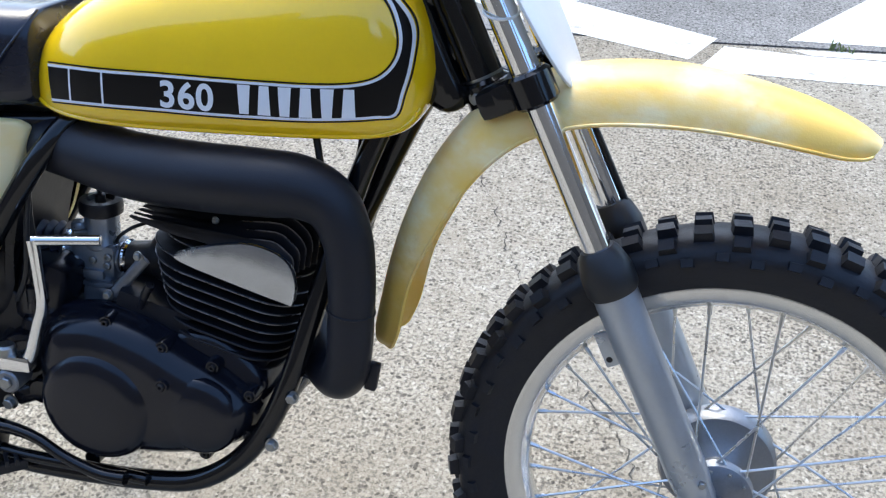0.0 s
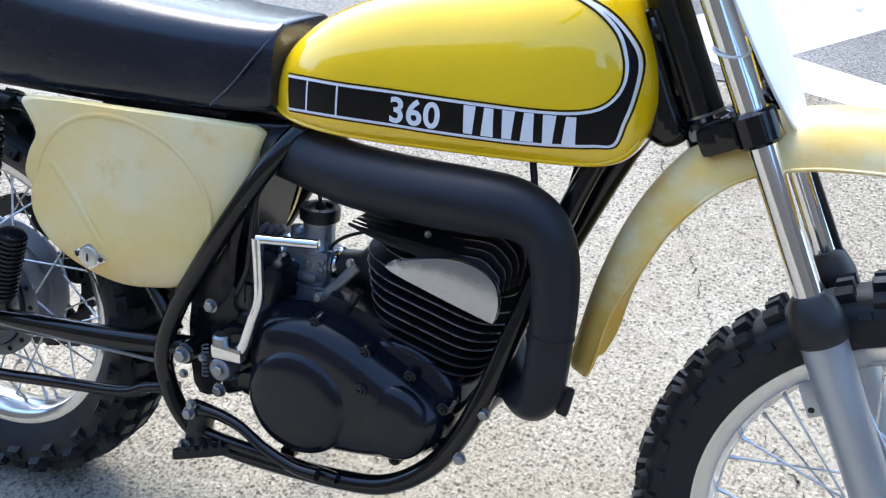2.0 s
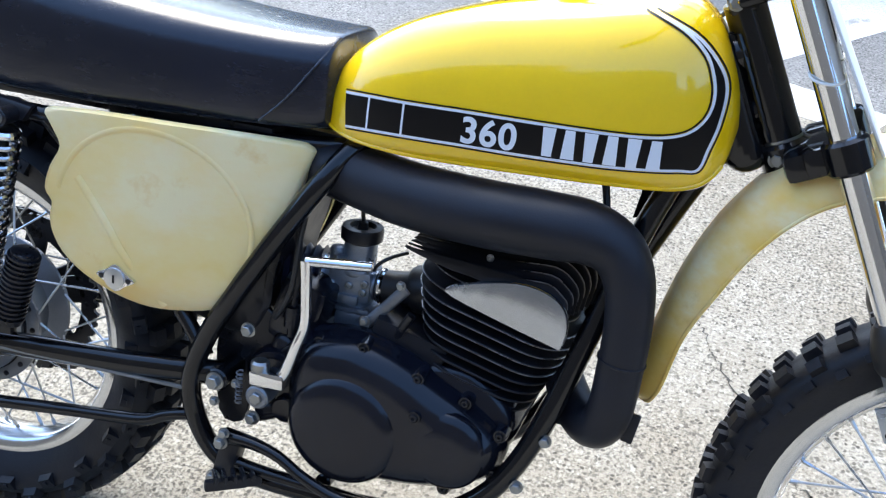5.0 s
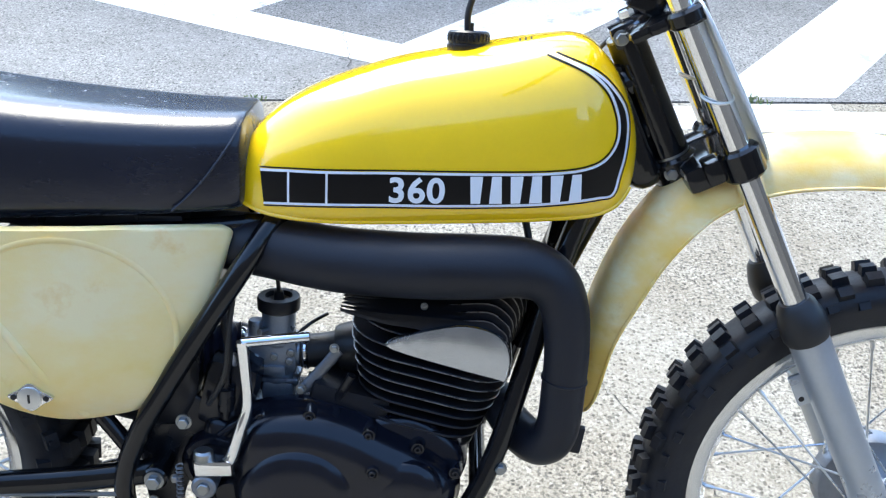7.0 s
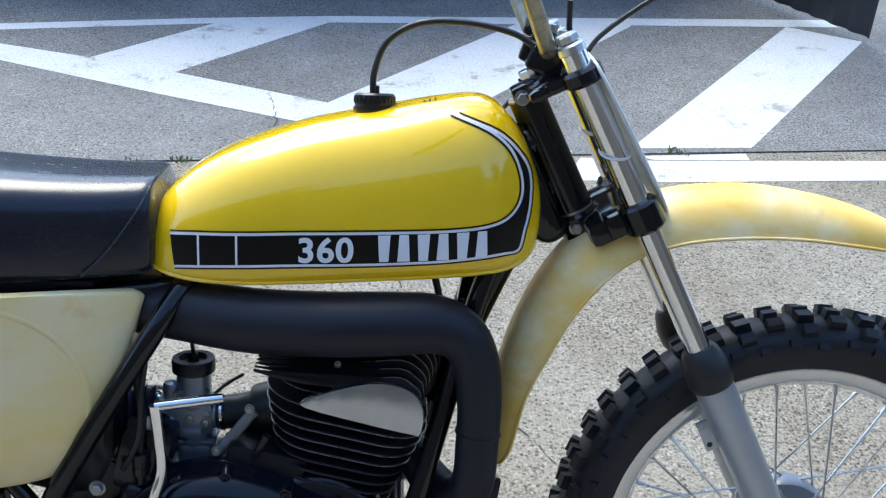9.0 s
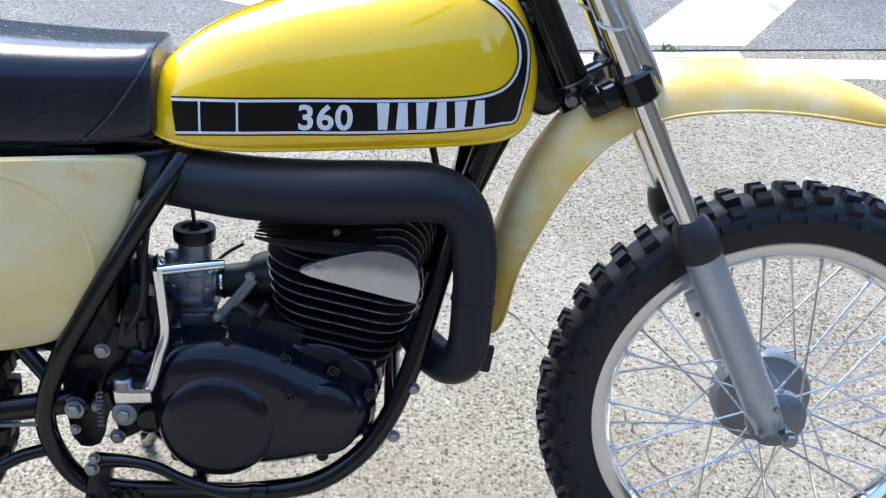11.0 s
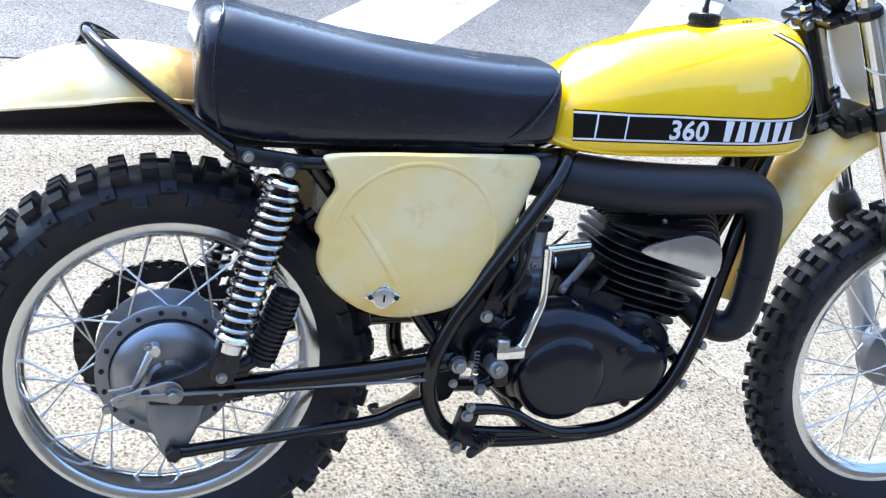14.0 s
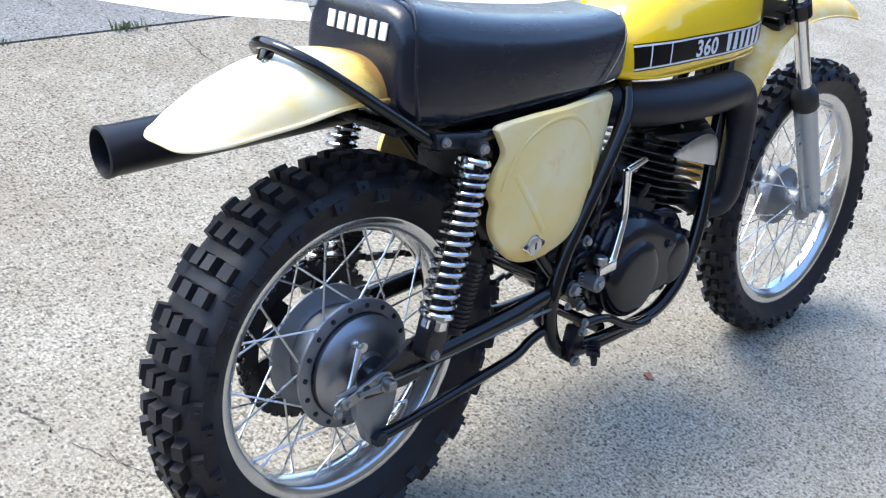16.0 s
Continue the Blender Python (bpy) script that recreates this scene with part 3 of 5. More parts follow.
def knob_block(bm, ang, y, r, lean, l, w, h, skew=0.0):
    """One tread block, standing on the carcass."""
    ca, sa = math.cos(ang), math.sin(ang)
    rad, tan, ax = Vector((ca, 0, sa)), Vector((-sa, 0, ca)), Vector((0, 1, 0))
    up = (rad * math.cos(lean) + ax * math.sin(lean)).normalized()
    sd = (ax * math.cos(lean) - rad * math.sin(lean)).normalized()
    c = rad * r + ax * y
    lo, hi = [], []
    for a, b in ((-1, -1), (1, -1), (1, 1), (-1, 1)):
        lo.append(bm.verts.new(c + tan * (a * l * 0.56 + b * skew) + sd * b * w * 0.56 - up * 0.006))
        hi.append(bm.verts.new(c + tan * (a * l * 0.46 + b * skew) + sd * b * w * 0.46 + up * h))
    for i in range(4):
        j = (i + 1) % 4
        bm.faces.new((lo[i], lo[j], hi[j], hi[i]))
    bm.faces.new(hi)


def wheel(name, label, cx, cy, cz, R, half, rim_r, n, knob, rear):
    w = hub_of(name, bike, label)
    w.location = (cx, cy, cz)
    bm, body = tyre_mesh(R, half, rim_r, n, knob, rear)
    part("tyre", bm, M["rubber"], w, "black knobbly off-road tyre")
    l, kw, sl, h = knob
    bm = bmesh.new()
    rnd = random.Random(5)
    step = 2 * math.pi / n
    for i in range(n):
        a = i * step + rnd.uniform(-0.004, 0.004)
        if rear:
            if i % 2:
                for y in (-half * 0.20, half * 0.20):
                    knob_block(bm, a, y, body - 0.001, y / half * 0.2, l, kw * 0.8, h, 0.001)
                for s in (-1, 1):
                    knob_block(bm, a, s * half * 0.66, body - 0.005, s * 0.45, l, kw * 0.75, h)
            else:
                knob_block(bm, a, 0, body, 0, l, kw * 0.9, h)
                for s in (-1, 1):
                    knob_block(bm, a, s * half * 0.46, body - 0.003, s * 0.3, l, kw * 0.8, h)
        else:
            for s in (-1, 1):
                if i % 2:
                    knob_block(bm, a, s * half * 0.24, body - 0.001, s * 0.2, l, kw * 0.75, h, 0.001)
                    knob_block(bm, a, s * half * 0.80, body - 0.008, s * 0.75, l * 0.9, kw * 0.7, h * 0.9)
                else:
                    knob_block(bm, a, s * half * 0.52, body - 0.003, s * 0.4, l, kw * 0.75, h)
                    if s > 0:
                        knob_block(bm, a, 0, body, 0, l * 0.9, kw * 0.7, h)
        for s in (-1, 1):
            # Side lugs with a slot moulded in them.
            b = a + step * 0.5
            if rear and i % 2:
                knob_block(bm, b, s * half * 0.93, body - 0.016, s * 0.95, l * 0.95, kw * 0.72, h * 0.62)
                knob_block(bm, b, s * half * 0.99, body - 0.016, s * 0.95, l * 0.22, kw * 0.24, h * 0.75)
            if rear and not i % 2:
                knob_block(bm, b, s * half * 0.99, body - 0.032, s * 1.2, l * 0.95, kw * 0.75, 0.0065)
                knob_block(bm, b, s * half * 1.03, body - 0.034, s * 1.2, l * 0.25, kw * 0.25, 0.0075)
            if not rear:
                knob_block(bm, b, s * half * 0.985, body - (0.020 if i % 2 else 0.026), s * 1.15, l * 0.7, kw * 0.5, 0.0045)
    part("tread", bm, M["rubber"], w, "worn square rubber tread blocks", 25)
    hw_ = half * 0.52
    p = [(rim_r, hw_), (rim_r + 0.001, hw_ + 0.003), (rim_r - 0.004, hw_ + 0.004), (rim_r - 0.020, hw_ + 0.001), (rim_r - 0.025, hw_ * 0.86), (rim_r - 0.028, hw_ * 0.60), (rim_r - 0.033, hw_ * 0.40), (rim_r - 0.034, 0)]
    q = [(r, -y) for r, y in p] + [(r, y) for r, y in p[-2::-1]] + [(rim_r - 0.008, hw_ * 0.9), (rim_r - 0.016, 0), (rim_r - 0.008, -hw_ * 0.9)]
    part("rim", lathe(q, 96, closed=True), M["rim"], w, "polished aluminium wheel rim")
    return w


def spokes(w, n, rim_r, right, left, cross, seg=6):
    """Laced spokes: right and left are (flange radius, y)."""
    for i in range(n):
        fr, fy = right if i % 2 == 0 else left
        a = 2 * math.pi * i / n
        s = 1 if (i // 2) % 2 else -1
        b = a + s * cross
        y1 = 0.006 if fy > 0 else -0.006
        p0 = Vector((fr * math.cos(b), fy, fr * math.sin(b)))
        p1 = Vector(((rim_r - 0.030) * math.cos(a), y1, (rim_r - 0.030) * math.sin(a)))
        bm = rod(p0, p1, 0.0018, seg)
        rod(p1 + (p0 - p1).normalized() * 0.016, p1, 0.0031, seg, bm)
        part("spoke", bm, M["spoke"], w)


FX, FY, FZ = 0.747, -0.007, 0.348
RX, RZ = -0.714, 0.333
fw = wheel("front_wheel", "spoked front wheel with knobbly tyre and aluminium rim", FX, FY, FZ, 0.352, 0.046, 0.275, 50, (0.0225, 0.021, 0, 0.0125), False)
part("hub", lathe([(0.010, -0.062), (0.030, -0.060), (0.044, -0.052), (0.046, -0.040), (0.030, -0.034), (0.028, -0.005), (0.045, 0.008), (0.072, 0.014), (0.076, 0.020), (0.076, 0.046), (0.070, 0.052), (0.010, 0.056)], 48), M["cast"], fw, "grey cast hub with drum brake")
for k in range(10):
    a = 2 * math.pi * k / 10
    bolt((0.0375 * math.cos(a), -0.0555, 0.0375 * math.sin(a)), 0.35, fw)
spokes(fw, 36, 0.275, (0.040, -0.046), (0.072, 0.035), 0.75)
part("axle", rod((0, -0.110, 0), (0, 0.108, 0), 0.0085, 12), M["zinc"], fw)
bolt((0, -.104, 0), 1.5, fw)
rw = wheel("rear_wheel", "spoked rear wheel with deep knobbly tyre and aluminium rim", RX, -0.005, RZ, 0.337, 0.064, 0.247, 44, (0.0255, 0.026, 0, 0.0175), True)
part("hub", lathe([(0.012, -0.050), (0.092, -0.050), (0.1085, -0.0485), (0.111, -0.0465), (0.111, -0.041), (0.108, -0.039), (0.086, -0.034), (0.080, -0.020), (0.080, 0.018), (0.088, 0.024), (0.106, 0.027), (0.109, 0.029), (0.109, 0.034), (0.106, 0.036), (0.060, 0.046), (0.012, 0.050)], 64), M["cast"], rw, "grey cast rear hub with two broad spoke flanges")
part("plate_groove", lathe([(0.0875, -0.0512), (0.0908, -0.0512), (0.0908, -0.0480), (0.0875, -0.0480)], 64, closed=True), M["satin"], rw, "dark gap round the brake plate")
part("brake_plate", lathe([(0.010, -0.088), (0.030, -0.087), (0.034, -0.078), (0.062, -0.076), (0.081, -0.069), (0.0885, -0.060), (0.0885, -0.055), (0.086, -0.050), (0.010, -0.050)], 56), M["drum"], rw, "domed grey brake backing plate")
for k in range(18):
    a = 2 * math.pi * k / 18
    part("spoke_head", lathe([(.0046, 0), (.0042, -.0022), (.0022, -.0034)], 10, c=(0.1010 * math.cos(a), -.0490, 0.1010 * math.sin(a))), M["satin"], rw)
spokes(rw, 36, 0.247, (0.1015, -0.045), (0.1015, 0.031), 0.55)


def sprocket(R, teeth, y):
    bm = bmesh.new()
    n, rings = teeth * 4, []
    for yy in (y - 0.003, y + 0.003):
        outer = [bm.verts.new(((R + (0.004 if i % 4 in (1, 2) else -0.003)) * math.cos(2 * math.pi * i / n), yy, (R + (0.004 if i % 4 in (1, 2) else -0.003)) * math.sin(2 * math.pi * i / n))) for i in range(n)]
        inner = [bm.verts.new((R * 0.80 * math.cos(2 * math.pi * i / n), yy, R * 0.80 * math.sin(2 * math.pi * i / n))) for i in range(n)]
        rings.append((outer, inner))
    for i in range(n):
        j = (i + 1) % n
        (o0, i0), (o1, i1) = rings
        bm.faces.new((o0[i], o0[j], i0[j], i0[i]))
        bm.faces.new((o1[j], o1[i], i1[i], i1[j]))
        bm.faces.new((o0[j], o0[i], o1[i], o1[j]))
        bm.faces.new((i0[i], i0[j], i1[j], i1[i]))
    return bm


part("sprocket", sprocket(0.135, 48, 0.066), M["satin"], rw, "large black rear sprocket")
part("sprocket_carrier", lathe([(0.068, 0.062), (0.068, 0.070), (0.02, 0.070), (0.02, 0.062)], 40, closed=True), M["satin"], rw)
for k in range(6):
    a = 2 * math.pi * k / 6 + 0.3
    part("sprocket_arm", block((0.089 * math.cos(a), 0.066, 0.089 * math.sin(a)), (0.057, 0.006, 0.040), 0.002, (0, -math.degrees(a), 0)), M["satin"], rw)
part("axle", rod((0, -0.142, 0), (0, 0.13, 0), 0.0085, 12), M["zinc"], rw)

# Chain round both sprockets on the far side.
bm = bmesh.new()
loop = []
cs, cr, fr_ = (RX, RZ), 0.137, 0.036
fs = (-0.205, 0.375)
for k in range(40):
    a = math.pi / 2 + math.pi * k / 39
    loop.append((cs[0] + cr * math.cos(a), cs[1] + cr * math.sin(a)))
for k in range(1, 22):
    u = k / 22
    loop.append((cs[0] + (fs[0] - cs[0]) * u, cs[1] - cr + (fs[1] - fr_ - cs[1] + cr) * u - 0.008 * math.sin(math.pi * u)))
for k in range(10):
    a = -math.pi / 2 + math.pi * k / 9
    loop.append((fs[0] + fr_ * math.cos(a), fs[1] + fr_ * math.sin(a)))
for k in range(1, 22):
    u = k / 22
    loop.append((fs[0] + (cs[0] - fs[0]) * u, fs[1] + fr_ + (cs[1] + cr - fs[1] - fr_) * u - 0.006 * math.sin(math.pi * u)))
for i in range(len(loop)):
    (x0, z0), (x1, z1) = loop[i], loop[(i + 1) % len(loop)]
    d = math.hypot(x1 - x0, z1 - z0)
    block(((x0 + x1) / 2, 0.066 + (0.004 if i % 2 else -0.004), (z0 + z1) / 2), (d + 0.004, 0.004, 0.011), 0, (0, -math.degrees(math.atan2(z1 - z0, x1 - x0)), 0), bm)
part("chain", bm, M["satin"], bike, "dark steel drive chain")

# Tank: stations along x with the crest, the lower edge and the half width.
TX = [-.160, -.156, -.146, -.126, -.098, -.06, -.015, .044, .10, .157, .207, .255, .284, .307, .327, .341, .349, .353]
ZT = [.790, .808, .830, .854, .877, .899, .918, .938, .951, .963, .973, .980, .975, .957, .930, .900, .875, .850]
ZB = [.768, .757, .748, .742, .738, .737, .738, .741, .745, .749, .752, .755, .757, .760, .768, .783, .804, .835]
TW = [.030, .050, .067, .082, .094, .104, .110, .112, .114, .115, .113, .107, .100, .090, .078, .064, .050, .030]


st = smooth(list(zip(TX, ZT, ZB, TW)), 6)


def tank_half(x, z):
    """Half width of the tank at a height."""
    zt, zb, w = (np.interp(x, st[:, 0], st[:, k]) for k in (1, 2, 3))
    zm = zb + 0.3 * (zt - zb)
    s = min(1, max(0, (z - zm) / (zt - zm))) ** (1 / 0.9) if z >= zm else min(1, max(0, (zm - z) / (zm - zb))) ** 2
    return w * max(0.0, 1 - s * s) ** (0.35 if z >= zm else 0.16)


tank = hub_of("fuel_tank", bike, "glossy yellow fuel tank with black side stripe")
bm, rings = bmesh.new(), []
for x, zt, zb, w in st:
    zm, ring = zb + 0.3 * (zt - zb), []
    for k in range(128):
        a = 2 * math.pi * k / 128
        c, s = math.cos(a), math.sin(a)
        y = w * math.copysign(abs(c) ** (0.7 if s >= 0 else 0.32), c)
        z = zm + (zt - zm) * abs(s) ** 0.9 if s >= 0 else zm - (zm - zb) * abs(s) ** 0.5
        ring.append(bm.verts.new((x, y, z)))
    rings.append(ring)
ring_faces(bm, rings)
part("tank_shell", bm, M["yellow"], tank, "glossy yellow painted steel", 60)
# Welded seam flange along the lower edge.
for s in (-1, 1):
    part("seam", tube([(x, s * (tank_half(x, zb + 0.010) + 0.0005), zb + 0.010) for x, zt, zb, w in st[8:-8:4]], 0.0028, 8, 2), M["yellow"], tank)


def on_tank(x, z, lift, side=-1):
    return (x, side * (tank_half(x, z) + lift), z)


def strip(a, b, lift, rows=6, res=5):
    """A skin on the tank's side between two edge curves of x and z."""
    a, b = smooth(a, res), smooth(b, res)
    n = min(len(a), len(b))
    bm = bmesh.new()
    grid = [[bm.verts.new(on_tank(*(a[i] * (1 - u) + b[i] * u), lift)) for u in np.linspace(0, 1, rows)] for i in range(n)]
    for i in range(n - 1):
        for j in range(rows - 1):
            bm.faces.new((grid[i][j], grid[i + 1][j], grid[i + 1][j + 1], grid[i][j + 1]))
    return bm


UP = [(-.119, .807), (-.081, .811), (-.033, .814), (.037, .818), (.106, .821), (.174, .824), (.225, .826), (.264, .829), (.290, .834), (.306, .842), (.317, .856), (.321, .874), (.317, .897), (.303, .924), (.274, .947), (.228, .964)]
LO = [(-.114, .763), (-.081, .767), (-.033, .771), (.037, .775), (.106, .778), (.174, .782), (.225, .785), (.270, .789), (.300, .792), (.321, .795), (.328, .820), (.334, .850), (.334, .888), (.320, .916), (.288, .945), (.238, .9635)]


def pushed(curve, d):
    c = np.array(curve)
    t = np.gradient(c, axis=0)
    n = np.stack([-t[:, 1], t[:, 0]], 1) / np.linalg.norm(t, axis=1)[:, None]
    return [tuple(p) for p in c + n * d]


stripe = part("stripe", strip(UP, LO, 0.0009, 10), M["decal"], tank, "black side stripe decal", 60)
for a, b in ((pushed(UP, 0.0005), pushed(UP, -0.0027)), (pushed(LO, -0.0005), pushed(LO, 0.0027))):
    part("stripe_edge", strip(a, b, 0.0015, 3), M["white"], tank, "thin white stripe edge", 60)
for a, b in ((pushed(UP, 0.0030), pushed(UP, 0.0012)), (pushed(LO, -0.0030), pushed(LO, -0.0012))):
    part("stripe_edge", strip(a, b, 0.0010, 3), M["decal"], tank, "thin black stripe outline", 60)
for x in (-.0815, -.0330):
    zl, zh = np.interp(x, [p[0] for p in LO[:9]], [p[1] for p in LO[:9]]), np.interp(x, [p[0] for p in UP[:9]], [p[1] for p in UP[:9]])
    part("stripe_bar", strip([(x - .0014, zl + (zh - zl) * u) for u in (0, .33, .66, 1)], [(x + .0014, zl + (zh - zl) * u) for u in (0, .33, .66, 1)], 0.0017, 2), M["white"], tank, "", 60)


def wrapped(flat, x0, z0, lift, slope=0.045):
    """Lays flat outlines in x and z on the tank's side."""
    bm = bmesh.new()
    for poly in flat:
        vs = [bm.verts.new((x, 0, z)) for x, z in poly]
        bm.faces.new(vs)
    bmesh.ops.triangulate(bm, faces=bm.faces[:])
    bmesh.ops.subdivide_edges(bm, edges=[e for e in bm.edges if e.calc_length() > 0.008], cuts=2, use_grid_fill=True)
    for v in bm.verts:
        x, z = x0 + v.co.x, z0 + v.co.z + slope * v.co.x
        v.co = on_tank(x, z, lift)
    return bm


def letters(text, height, stretch, fat):
    cu = bpy.data.curves.new("text", "FONT")
    cu.body, cu.size, cu.offset, cu.space_character = text, 1.0, fat, 1.06
    ob = new("text", cu)
    dg = bpy.context.evaluated_depsgraph_get()
    me = bpy.data.meshes.new_from_object(ob.evaluated_get(dg))
    bpy.data.objects.remove(ob)
    bm = bmesh.new()
    bm.from_mesh(me)
    bpy.data.meshes.remove(me)
    lo = [min(v.co[i] for v in bm.verts) for i in (0, 1)]
    hi = [max(v.co[i] for v in bm.verts) for i in (0, 1)]
    for v in bm.verts:
        v.co = ((v.co.x - lo[0]) / (hi[0] - lo[0]) * stretch, 0, (v.co.y - lo[1]) / (hi[1] - lo[1]) * height)
    return bm


bm = letters("360", 0.0335, 0.068, 0.025)
bmesh.ops.triangulate(bm, faces=bm.faces[:])
bmesh.ops.subdivide_edges(bm, edges=[e for e in bm.edges if e.calc_length() > 0.008], cuts=2)
for v in bm.verts:
    v.co = on_tank(0.044 + v.co.x, 0.7795 + v.co.z + 0.045 * v.co.x, 0.0019)
part("lettering", bm, M["white"], tank, "white displacement number 360", 60)
# The maker's mark: six plain white blocks.
for k in range(6):
    w0 = 0.0185
    poly = [(0.0015, 0), (w0 - 0.0015, 0), (w0 - 0.0035, 0.0345), (0.0035, 0.0345)] if k % 2 else [(0.0035, 0), (w0 - 0.0035, 0), (w0 - 0.0015, 0.0345), (0.0015, 0.0345)]
    part("mark", wrapped([poly], 0.1405 + k * 0.0244, 0.7845 + k * 0.0011, 0.0019), M["white"], tank, "plain white block of the maker's mark", 60)
for k in range(3):
    xx = 0.196 + k * 0.007
    b = block((xx, -0.020, np.interp(xx, TX, ZT) - 0.0005), (0.0025, 0.012, 0.0012), 0, (22, 0, 0))
    part("mark", b, M["decal"], tank)
cap = part("filler_cap", lathe([(0.026, 0.0), (0.0275, 0.002), (0.0275, 0.007), (0.0255, 0.008), (0.0258, 0.010), (0.0262, 0.011), (0.0262, 0.022), (0.0235, 0.0245), (0.006, 0.024), (0.006, 0.034), (0.003, 0.035)], 36), M["satin"], bike, "ribbed black filler cap with vent")
cap.matrix_basis = pose(0.132, 0, 0.952, 82, 0, 0)
for k in range(24):
    a = 2 * math.pi * k / 24
    rb = part("rib", block((0.0262 * math.cos(a), 0.0160, 0.0262 * math.sin(a)), (0.0018, 0.009, 0.0030), 0.0005), M["satin"], cap) if k == 0 else same(rb, Matrix.Rotation(a, 4, "Y"))
part("vent_hose", tube([(0.130, 0, 0.975), (0.131, 0.0, 1.005), (0.148, 0.0, 1.045), (0.19, 0.0, 1.068), (0.25, 0.0, 1.070), (0.31, 0, 1.058), (0.345, 0.0, 1.035)], 0.0042, 10), M["hose"], bike, "thin black breather hose")

# Seat.
seat = hub_of("seat", bike, "long black vinyl motocross seat")
SX = [-.712, -.706, -.692, -.668, -.615, -.53, -.44, -.34, -.24, -.17, -.148, -.142, -.138]
SZT = [.845, .892, .907, .910, .902, .889, .879, .872, .868, .868, .868, .862, .840]
SZB = [.772, .752, .739, .729, .721, .722, .725, .731, .738, .744, .748, .756, .775]
SW = [.094, .107, .116, .121, .122, .121, .118, .112, .103, .094, .088, .080, .060]
bm, rings = bmesh.new(), []
for x, zt, zb, w in smooth(list(zip(SX, SZT, SZB, SW)), 4):
    zm, ring = zb + 0.45 * (zt - zb), []
    for k in range(48):
        a = 2 * math.pi * k / 48
        c, s = math.cos(a), math.sin(a)
        ring.append(bm.verts.new((x, w * math.copysign(abs(c) ** 0.42, c) * (1 - 0.10 * max(0, s) ** 2), zm + (zt - zm) * abs(s) ** 0.55 if s >= 0 else zm - (zm - zb) * abs(s) ** 0.3)))
    rings.append(ring)
ring_faces(bm, rings)
part("cushion", bm, M["vinyl"], seat, "glossy grained black vinyl cushion", 60)
part("seam", tube([(-.142, -.060, .866), (-.160, -.094, .830), (-.193, -.103, .785), (-.226, -.105, .752)], 0.0018, 8, 5), M["vinyl"], seat, "stitched vinyl piping")
part("seam", tube([(-.676, -.120, .745), (-.687, -.118, .80), (-.687, -.112, .875), (-.679, -.085, .9095), (-.674, 0, .9135), (-.679, .085, .9095), (-.687, .112, .875), (-.687, .118, .80), (-.676, .120, .745)], 0.0026, 8, 5), M["vinyl"], seat, "stitched vinyl piping")
part("seat_base", block((-.45, 0, .722), (.46, .15, .016), 0.004, (0, -1.6, 0)), M["satin"], seat, "black seat pan")
for k in range(6):
    y = 0.047 - k * 0.0233
    part("mark", block((-0.7112, y, 0.868), (0.0030, 0.0145, 0.025), 0.0006, (0, 8, 0)), M["white"], seat, "plain white block of the maker's mark")

# Side covers: a shallow moulded panel that bends in towards the engine and along its lower edge.
CO = [(-.523, .719), (-.516, .702), (-.501, .673), (-.517, .641), (-.526, .608), (-.515, .590), (-.518, .568), (-.514, .545), (-.497, .518), (-.462, .488), (-.416, .464), (-.369, .456), (-.323, .461), (-.280, .472), (-.248, .495), (-.223, .523), (-.203, .564), (-.186, .617), (-.169, .669), (-.159, .702), (-.156, .718), (-.165, .7265), (-.182, .730), (-.277, .733), (-.387, .732), (-.477, .726)]
outline = smooth(CO, 3, True)


def bend(x, z):
    a, b = min(1, max(0, (x + .38) / .225)), min(1, max(0, (.525 - z) / .07))
    return .057 * a**1.4 + .026 * b * b


def panel(s):
    bm, rings = bmesh.new(), []
    mid = np.array((-.35, .605))
    for y, k in ((.131, .975), (.127, .995), (.130, 1.0), (.1365, .992), (.1395, .978), (.1400, .95), (.1402, .86), (.1404, .72), (.1406, .56), (.1407, .38), (.1408, .2), (.1408, .05)):
        q = mid + (outline - mid) * k
        rings.append([bm.verts.new((x, s * (y - bend(x, z)), z)) for x, z in q])
    ring_faces(bm, rings, caps=False)
    bm.faces.new(rings[-1])
    return bm


def on_panel(s, x, z, lift):
    return (x, s * (.1402 - bend(x, z) + lift), z)


